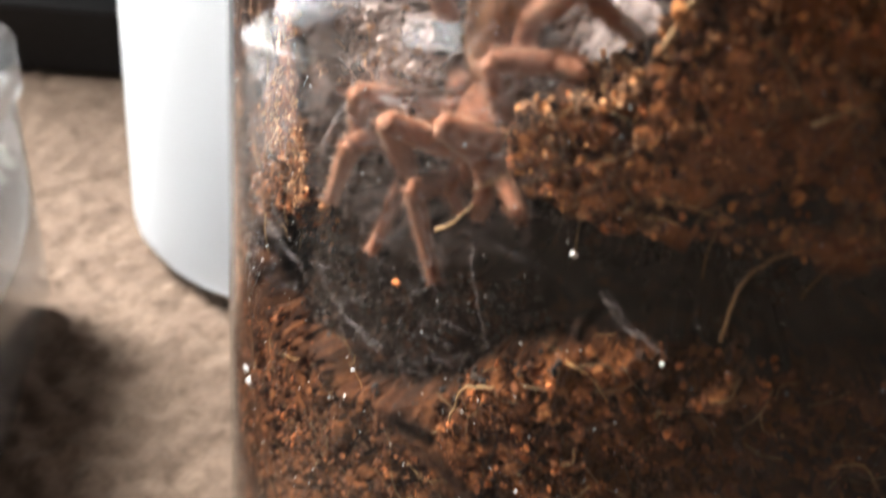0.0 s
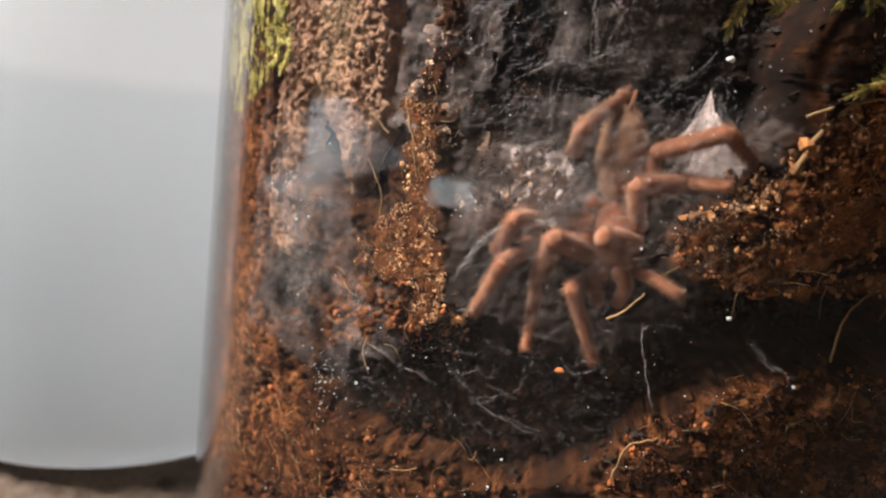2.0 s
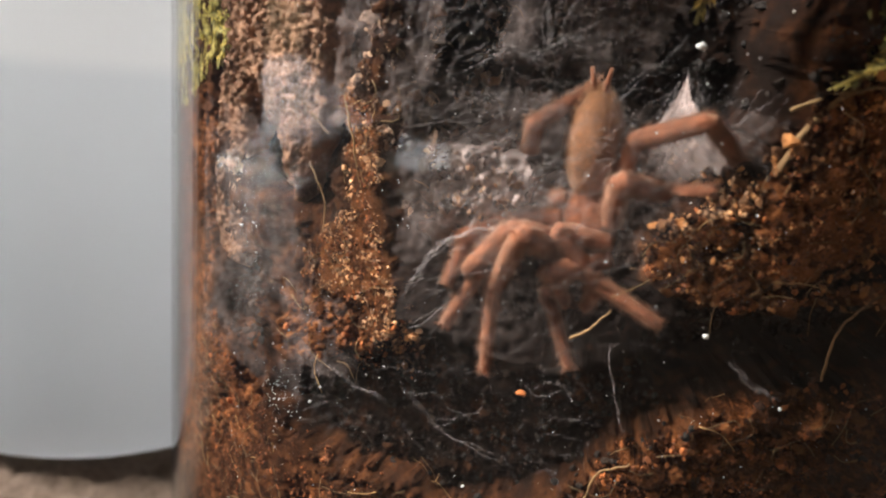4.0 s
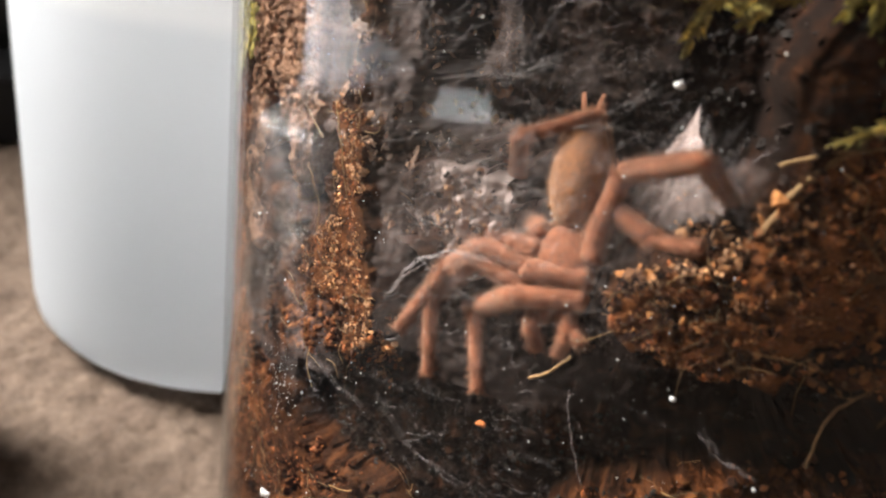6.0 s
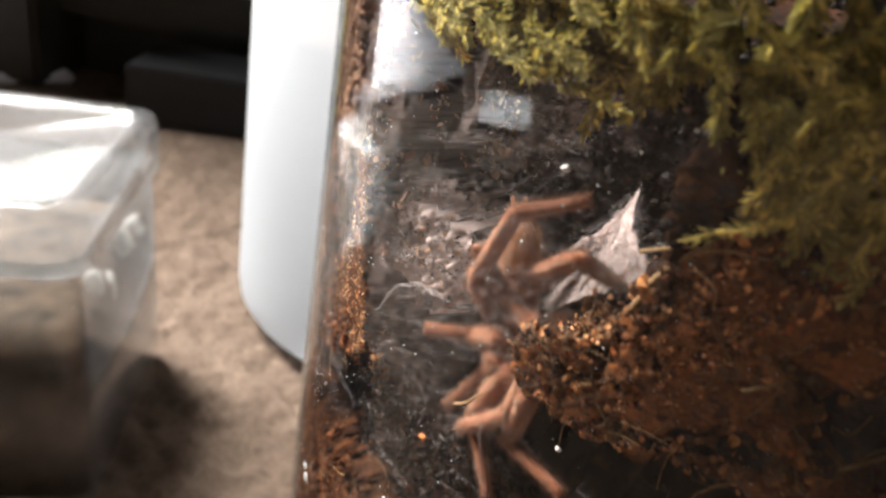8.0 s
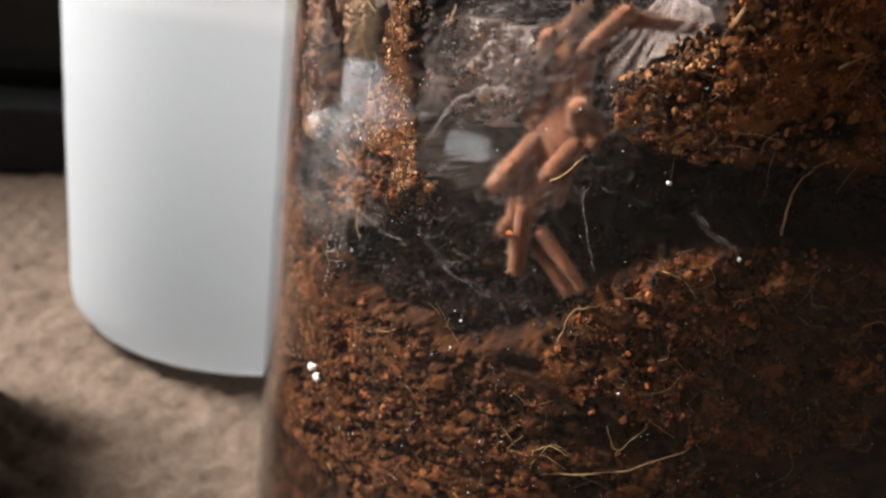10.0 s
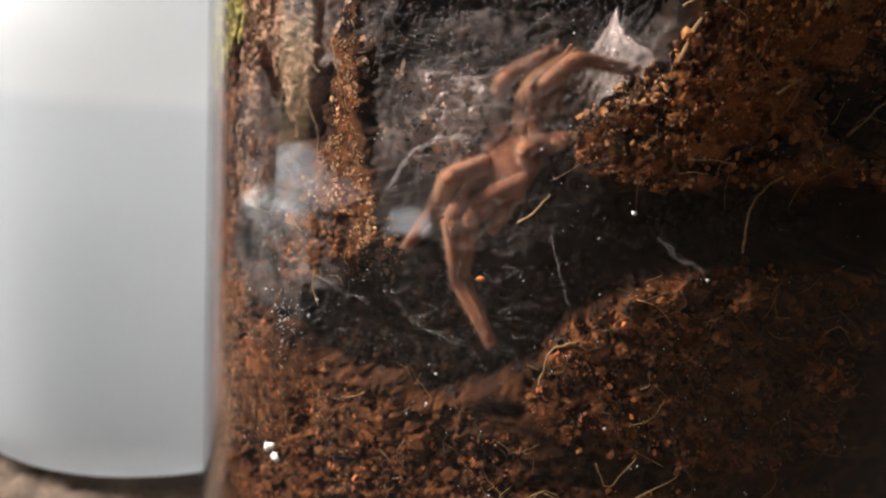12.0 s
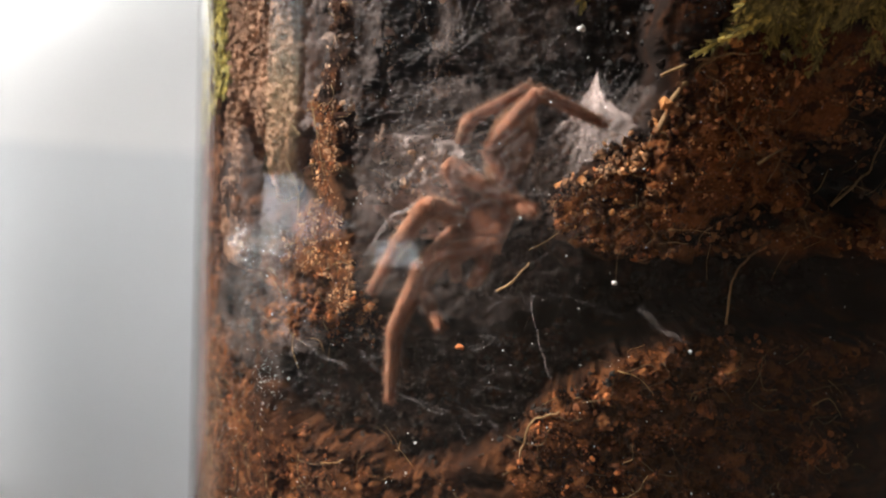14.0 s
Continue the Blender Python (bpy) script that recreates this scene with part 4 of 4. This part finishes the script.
STANCE_B2 = [(7.1, 134.6, 8.1), (-6.2, 141.3, 12.4),
    (12.4, 133.1, 1.2), (8.0, 124.8, 2.3), (17.8, 121.8, 3.4),
    (8.5, 134.0, 1.8), (3.8, 128.4, 3.4), (12.2, 128.9, 2.4),
    (-1.5, 131.2, 9.8), (0.7, 126.8, 5.5), (2.6, 121.5, 2.9),
    (-1.5, 139.5, 6.6), (3.6, 147.5, 2.1), (1.2, 146.9, 11.0),
    (13.5, 131.4, 1.2), (11.0, 122.8, 4.1), (20.7, 123.4, 1.3),
    (12.8, 134.6, 2.2), (15.7, 128.4, 5.1), (13.4, 121.1, 2.0),
    (9.9, 140.9, 3.4), (4.3, 138.5, 6.3), (-2.1, 139.3, 4.8),
    (4.4, 145.4, 6.0), (11.8, 152.2, 2.2), (20.6, 154.2, 6.4),
]
STANCE_C = [(3.7, 140.1, 6.8), (7.5, 153.0, 11.0),
    (-3.4, 131.7, 2.8), (-1.7, 122.6, 4.3), (5.0, 116.0, 1.2),
    (-2.9, 137.9, 1.2), (-6.8, 133.4, 5.7), (-9.1, 127.2, 1.2),
    (-2.9, 143.1, 10.8), (4.3, 142.1, 9.2), (10.9, 143.9, 7.7),
    (-2.3, 147.5, 12.0), (2.7, 151.3, 3.3), (8.1, 155.7, 9.7),
    (-0.4, 132.8, 3.0), (-1.7, 123.7, 4.9), (4.5, 117.0, 1.2),
    (1.5, 135.4, 3.5), (-4.0, 134.0, 8.6), (-2.2, 130.9, 1.1),
    (7.0, 142.7, 1.1), (9.1, 143.3, 7.1), (11.7, 144.2, 1.4),
    (5.3, 150.1, 8.0), (11.9, 154.2, 1.1), (19.7, 153.3, 6.4),
]
STANCE_D1 = [(3.1, 141.9, 7.6), (7.1, 156.1, 10.5),
    (-5.0, 134.0, 3.9), (-7.1, 124.8, 3.1), (-7.5, 115.1, 1.2),
    (-1.9, 143.2, 1.2), (-5.8, 136.9, 1.3), (-8.5, 129.4, 3.2),
    (-2.1, 148.5, 4.8), (3.9, 145.3, 4.3), (10.3, 143.7, 4.3),
    (-4.1, 148.3, 12.4), (0.5, 153.6, 4.5), (8.1, 158.9, 7.4),
    (-0.6, 135.3, 3.2), (-6.6, 129.9, 8.6), (-0.8, 126.7, 1.2),
    (-0.1, 137.6, 5.1), (-5.7, 134.2, 9.1), (-3.6, 134.0, 1.2),
    (3.2, 145.8, 10.9), (7.3, 144.4, 6.0), (11.0, 143.9, 1.1),
    (4.0, 151.3, 7.4), (10.5, 157.9, 2.3), (19.3, 154.9, 4.7),
]
STANCE_D2 = [(2.7, 141.8, 7.0), (5.4, 156.0, 10.7),
    (-5.6, 133.9, 2.9), (-8.2, 124.9, 1.2), (-7.3, 115.1, 1.2),
    (-3.5, 143.0, 1.2), (-8.1, 137.3, 2.5), (-11.7, 129.7, 1.2),
    (-3.0, 148.1, 4.4), (3.3, 145.5, 4.2), (9.7, 143.3, 5.0),
    (-5.2, 147.3, 12.1), (-0.7, 153.9, 5.1), (7.3, 159.0, 7.5),
    (-1.6, 136.7, 3.4), (-7.3, 130.3, 7.8), (-0.6, 126.9, 1.2),
    (-0.6, 138.1, 5.4), (-6.3, 134.5, 9.2), (-4.5, 134.1, 1.2),
    (2.5, 144.6, 11.0), (6.9, 143.7, 6.1), (10.7, 143.6, 1.2),
    (2.1, 151.0, 6.5), (9.0, 158.4, 3.4), (18.2, 154.8, 4.2),
]


def body_pose(points):
    heart, tail = on_wall(*points[0]), on_wall(*points[1])
    inward = Vector((JX - heart.x, JY - heart.y, 0)).normalized()
    return aim(heart, heart * 2 - tail, inward)


def hairy_blob(centre, size, rng, hairs, length, rings=16):
    verts, faces, n = [], [], 24
    for j in range(rings + 1):
        a = math.pi * j / rings
        for i in range(n):
            b = 2 * math.pi * i / n
            u = Vector((math.sin(a) * math.cos(b), math.cos(a), math.sin(a) * math.sin(b)))
            k = 1 + 0.05 * noise.noise(u * 4 + Vector((size[1] * 9000, 0, 0)))
            slim = 1 - 0.35 * max(0.0, -u.y) ** 2
            verts.append(Vector(centre) + Vector((u.x * slim * size[0], u.y * size[1], u.z * slim * size[2])) * k)
    faces = [(j * n + i, j * n + (i + 1) % n, (j + 1) * n + (i + 1) % n, (j + 1) * n + i) for j in range(rings) for i in range(n)]
    for _ in range(hairs):
        u = Vector((rng.gauss(0, 1), rng.gauss(0, 1), rng.gauss(0, 1))).normalized()
        root = Vector(centre) + Vector((u.x * size[0], u.y * size[1], u.z * size[2])) * 0.98
        out = (u + Vector((0, -0.8, 0))).normalized() * length * MM * rng.uniform(0.4, 1.1)
        side = out.cross(Vector((0.3, 0.2, 1))).normalized() * 0.02 * MM
        up = out.cross(side).normalized() * 0.02 * MM
        k = len(verts)
        verts += [root + side, root - side, root + up, root + out]
        faces += [(k, k + 1, k + 3), (k + 1, k + 2, k + 3), (k + 2, k, k + 3)]
    return verts, faces


HIPS = [(x * 2.9 * MM, y * MM, -0.6 * MM) for x in (-1, 1) for y in (3.2, 1.3, -0.8, -2.8)]


def limb(length, r0, r1, bulge, rng, hairs=150):
    """A hairy leg segment along +y from the origin, with round ends that overlap at the joints."""
    verts, faces, sides, rings = [], [], 12, 16
    for i in range(rings + 1):
        u = i / rings
        r = (r0 + (r1 - r0) * u) * (1 + bulge * math.sin(math.pi * u))
        y = -0.6 * r0 + (length + 0.6 * r0 + 0.6 * r1) * u
        end = min(1.0, (y + 0.6 * r0) / (0.9 * r0), (length + 0.6 * r1 - y) / (0.9 * r1))
        r *= max(math.sqrt(max(1 - (1 - end) ** 2, 0)), 0.05)
        for j in range(sides):
            a = 2 * math.pi * j / sides
            k = 1 + 0.10 * noise.noise((math.cos(a) * 2, y * 900, math.sin(a) * 2 + length * 5000))
            verts.append(Vector((r * k * math.cos(a), y, r * k * math.sin(a))))
    for i in range(rings):
        faces += [(i * sides + j, i * sides + (j + 1) % sides, (i + 1) * sides + (j + 1) % sides, (i + 1) * sides + j) for j in range(sides)]
    faces += [tuple(range(sides))[::-1], tuple(rings * sides + j for j in range(sides))]
    for _ in range(hairs):
        u, a = rng.uniform(-0.05, 1.03), rng.uniform(0, 6.283)
        r = (r0 + (r1 - r0) * u) * 0.97
        root = Vector((r * math.cos(a), length * u, r * math.sin(a)))
        out = Vector((math.cos(a), rng.uniform(0.2, 1.0), math.sin(a))).normalized() * rng.choice((0.3, 0.45, 0.6, 1.0)) * MM
        side = out.cross(Vector((0, 1, 0.2))).normalized() * 0.03 * MM
        up = out.cross(side).normalized() * 0.03 * MM
        k = len(verts)
        verts += [root + side, root - side, root + up, root + out]
        faces += [(k, k + 1, k + 3), (k + 1, k + 2, k + 3), (k + 2, k, k + 3)]
    return verts, faces


def spider():
    rng = random.Random(8)
    root = new("spider")
    tagged(root, "orange hairy tarantula clinging inside the jar wall", "spider")
    part("carapace", *hairy_blob((0, 0.3 * MM, 0), (3.7 * MM, 4.8 * MM, 1.9 * MM), rng, 2600, 0.6), SPIDER, root)
    part("abdomen", *hairy_blob((0, -9.6 * MM, 0.4 * MM), (3.15 * MM, 6.4 * MM, 3.0 * MM), rng, 3600, 0.9), BELLY, root, "golden orange hairy abdomen")
    for x in (-1, 1):
        part("fang_base", *hairy_blob((x * 1.0 * MM, 4.9 * MM, 0), (0.95 * MM, 1.8 * MM, 1.3 * MM), rng, 120, 0.5), SPIDER, root)
        part("spinneret", *tube([(x * 0.5 * MM, -15.4 * MM, 0), (x * 0.8 * MM, -16.6 * MM, 0), (x * 1.1 * MM, -18.0 * MM, 0)], 0.45 * MM, 8, 0.5), SPIDER, root)
        palp = part("palp", *limb(3.4 * MM, 0.95 * MM, 0.90 * MM, 0.1, rng, 500), SPIDER, root)
        palp.matrix_local = aim(Vector((x * 1.5, 4.0, -0.2)) * MM, Vector((x * 2.1, 7.2, -0.9)) * MM, Vector((0, 0, 1)))
        tip = part("palp_tip", *limb(2.8 * MM, 0.85 * MM, 0.65 * MM, 0.1, rng, 500), SPIDER, root)
        tip.matrix_local = aim(Vector((x * 2.1, 7.2, -0.9)) * MM, Vector((x * 1.1, 9.6, 0.2)) * MM, Vector((0, 0, 1)))
    legs = []
    for k in range(8):
        a, b, c = (v * MM for v in LENGTHS[k % 4])
        w = 0.88 if k % 4 == 3 else 1.0
        femur = part("leg", *limb(a, 1.30 * w * MM, 1.22 * w * MM, 0.08, rng, 1500), SPIDER, root)
        shin = part("shin", *limb(b, 1.22 * w * MM, 1.02 * w * MM, 0.10, rng, 1700), SPIDER, femur)
        foot = part("foot", *limb(c, 0.98 * w * MM, 0.60 * w * MM, 0.06, rng, 1700), SPIDER, femur)
        legs.append((femur, shin, foot, (a, b, c)))
    return root, legs


SPIDER_ROOT, LEGS = spider()


# ---- beside the jar ----
def bottle():
    root = new("bottle")
    root.location = (-0.2431, 0.2136, 0)
    tagged(root, "translucent milky white plastic canister partly filled with water", "bottle")
    r = 0.0858
    body = [(0.001, 0.001), (r - 0.010, 0.0005), (r - 0.005, 0.003), (r - 0.001, 0.009), (r, 0.016), (r, 0.020), (r, 0.125), (r, 0.136), (r, 0.150), (r - 0.003, 0.165),
            (r - 0.010, 0.182), (r - 0.026, 0.200), (r - 0.050, 0.212), (0.024, 0.216)]
    neck = [(0.022, 0.2155), (0.022, 0.2300), (0.0225, 0.2310)]
    cap = [(0.025, 0.2312), (0.025, 0.2480), (0.022, 0.2500), (0.001, 0.2500)]
    n = 128
    for name, prof in (("canister", body), ("neck", neck), ("cap", cap)):
        k = len(prof)
        v = [(a * math.cos(2 * math.pi * i / n), a * math.sin(2 * math.pi * i / n), z) for i in range(n) for a, z in prof]
        f = [(i * k + j, ((i + 1) % n) * k + j, ((i + 1) % n) * k + j + 1, i * k + j + 1) for i in range(n) for j in range(k - 1)]
        part(name, v, f, MILK, root)


bottle()


def rounded(w, d, r, steps=6):
    """Corner-rounded rectangle, centred."""
    pts = []
    for cx, cy, a0 in ((1, 1, 0), (-1, 1, 90), (-1, -1, 180), (1, -1, 270)):
        for i in range(steps + 1):
            a = radians(a0 + 90 * i / steps)
            pts.append((cx * (w / 2 - r) + r * math.cos(a), cy * (d / 2 - r) + r * math.sin(a)))
    return pts


def loft(levels, close=True):
    """A closed shell through rounded rectangles: (width, depth, radius, height)."""
    verts, faces = [], []
    for w, d, r, z in levels:
        verts += [(x, y, z) for x, y in rounded(w, d, r)]
    n = len(rounded(1, 1, 0.1))
    for j in range(len(levels) - 1):
        faces += [(j * n + i, j * n + (i + 1) % n, (j + 1) * n + (i + 1) % n, (j + 1) * n + i) for i in range(n)]
    faces += [tuple(range(n))[::-1], tuple((len(levels) - 1) * n + i for i in range(n))]
    return verts, faces


def clear_box():
    root = new("plastic_box")
    # base corner and the two base edges seen on the carpet
    root.matrix_world = Matrix.Translation((-0.241, 0.0245, 0.0)) @ Matrix.Rotation(radians(149), 4, "Z")
    tagged(root, "small clear plastic box with a lid, half filled with soil", "box")
    body = part("body", *loft([(0.095, 0.095, 0.006, 0.001), (0.098, 0.098, 0.007, 0.004), (0.095, 0.095, 0.009, 0.086), (0.0935, 0.0935, 0.0085, 0.086), (0.0965, 0.0965, 0.006, 0.005), (0.094, 0.094, 0.005, 0.003)]), BOX, root)
    lid = part("lid", *loft([(0.0960, 0.0960, 0.010, 0.083), (0.1000, 0.1000, 0.011, 0.083), (0.0995, 0.0995, 0.011, 0.099), (0.0960, 0.0960, 0.009, 0.102), (0.086, 0.086, 0.008, 0.102), (0.083, 0.083, 0.008, 0.0995)]), LID, root)
    fill = part("soil_fill", *loft([(0.0945, 0.0945, 0.006, 0.0055), (0.0925, 0.0925, 0.007, 0.060), (0.086, 0.086, 0.008, 0.065)]), FILL, root, "dark soil in the box")
    rng = random.Random(3)
    for k in range(5):
        v = LUMPS[k] * np.array([0.0045, 0.0035, 0.006]) + np.array((0.030 - 0.012 * k + rng.uniform(-0.003, 0.003), -0.043, 0.068 - rng.uniform(0, 0.012)))
        part("white_lump", v.tolist(), BALL_F.tolist(), WHITE, root, "small white lump on the inner wall")
    for ob in (body, lid):
        ob.visible_shadow = False


clear_box()


def slab():
    bm = box_bm((-0.40, 0, 0), (0.0, 0.09, 0.044), 0.002)
    ob = bm_part("shelf_board", bm, BLACK)
    d = Vector((0.0340, 0.0490, 0)).normalized()
    ob.matrix_world = Matrix(((-d.x, -d.y, 0, -0.5536), (-d.y, d.x, 0, 0.168), (0, 0, 1, 0), (0, 0, 0, 1)))
    tagged(ob, "low black laminate board lying on the carpet", "board")


slab()
def placed(ob, x, y, way):
    """Sets ob at (x, y) with its x axis along way."""
    d = Vector((*way, 0)).normalized()
    ob.matrix_world = Matrix(((d.x, -d.y, 0, x), (d.y, d.x, 0, y), (0, 0, 1, 0), (0, 0, 0, 1)))
    return ob


def cabinet():
    root = placed(new("cabinet"), -0.552, 0.152, (0.57, 0.82))
    tagged(root, "dark stained wooden cabinet behind the black board", "cabinet")
    bm_part("carcass", box_bm((-0.2, 0.125, 0.05), (1.0, 0.45, 0.8), 0.004), DARKWOOD, root)
    bm_part("plinth", box_bm((-0.18, 0.15, 0.0), (0.98, 0.44, 0.05)), DARKWOOD, root)
    for x0, x1 in ((-0.195, 0.395), (0.405, 0.995)):
        bm_part("door", box_bm((x0, 0.108, 0.055), (x1, 0.124, 0.795), 0.003), DARKWOOD, root)


cabinet()


def storage_box():
    root = placed(new("storage_box"), -0.640, 0.130, (-0.78, 0.62))
    tagged(root, "dark storage box standing on the carpet", "box")
    bm_part("body", box_bm((0.004, 0.004, 0), (0.446, 0.276, 0.26), 0.004), DARKWOOD, root)
    bm_part("lid", box_bm((0.0, 0.0, 0.261), (0.45, 0.28, 0.30), 0.004), DARKWOOD, root)


storage_box()


def paper():
    ob = bm_part("paper_sheet", box_bm((-0.078, -0.075, 0.0), (0.078, 0.075, 0.0012)), PAPER)
    ob.matrix_world = Matrix.Translation((-0.455, -0.530, 0.001)) @ Matrix.Rotation(radians(-35), 4, "Z")
    tagged(ob, "sheet of white paper on the sunlit carpet", "paper")


paper()


# unseen pale panel, added to strengthen the bright reflection in the jar
def floor_reflector():
    ob = bm_part("floor_reflector", box_bm((-1.46, -0.52, 0.0), (-0.66, 0.16, 0.008), 0.002), REFLECTOR)
    tagged(ob, "unseen pale panel added in the sun to brighten the jar's reflection", "mat")


floor_reflector()


# ---- motion ----
def chain(hip, joints, lengths):
    """Joints moved, as little as may be, so that the segments keep their lengths."""
    pts = [hip] + [Vector(j) for j in joints]
    goal = pts[-1].copy()
    for _ in range(30):
        pts[-1] = goal.copy()
        for i in (2, 1, 0):
            pts[i] = pts[i + 1] + (pts[i] - pts[i + 1]).normalized() * lengths[i]
        pts[0] = hip.copy()
        for i in (0, 1, 2):
            pts[i + 1] = pts[i] + (pts[i + 1] - pts[i]).normalized() * lengths[i]
    return pts


def stance(points):
    body = body_pose(points)
    inward = body.to_3x3() @ Vector((0, 0, 1))
    poses = []
    for k in range(8):
        hip = body @ Vector(HIPS[k])
        a, b, c, d = chain(hip, [on_wall(*p) for p in points[2 + 3 * k:5 + 3 * k]], LEGS[k][3])
        femur = aim(a, b, inward)
        poses.append((body.inverted() @ femur, femur.inverted() @ aim(b, c, inward), femur.inverted() @ aim(c, d, inward)))
    return body, poses


def motions():
    times = ((0.0, STANCE_A1), (2.7, STANCE_A1), (4.6, STANCE_A2), (5.4, STANCE_A2), (6.4, STANCE_A3), (7.42, STANCE_A3), (7.78, STANCE_B), (8.1, STANCE_B),
             (8.5, STANCE_B2), (8.8, STANCE_B2), (10.7, STANCE_C), (12.05, STANCE_C), (12.45, STANCE_D1), (12.6, STANCE_D1), (13.0, STANCE_D2), (14.0, STANCE_D2))
    rows = [(t, stance(p)) for t, p in times]
    walk(SPIDER_ROOT, [(t, s[0]) for t, s in rows])
    for k, segments in enumerate(LEGS):
        for i, ob in enumerate(segments[:3]):
            walk(ob, [(t, s[1][k][i]) for t, s in rows])


motions()
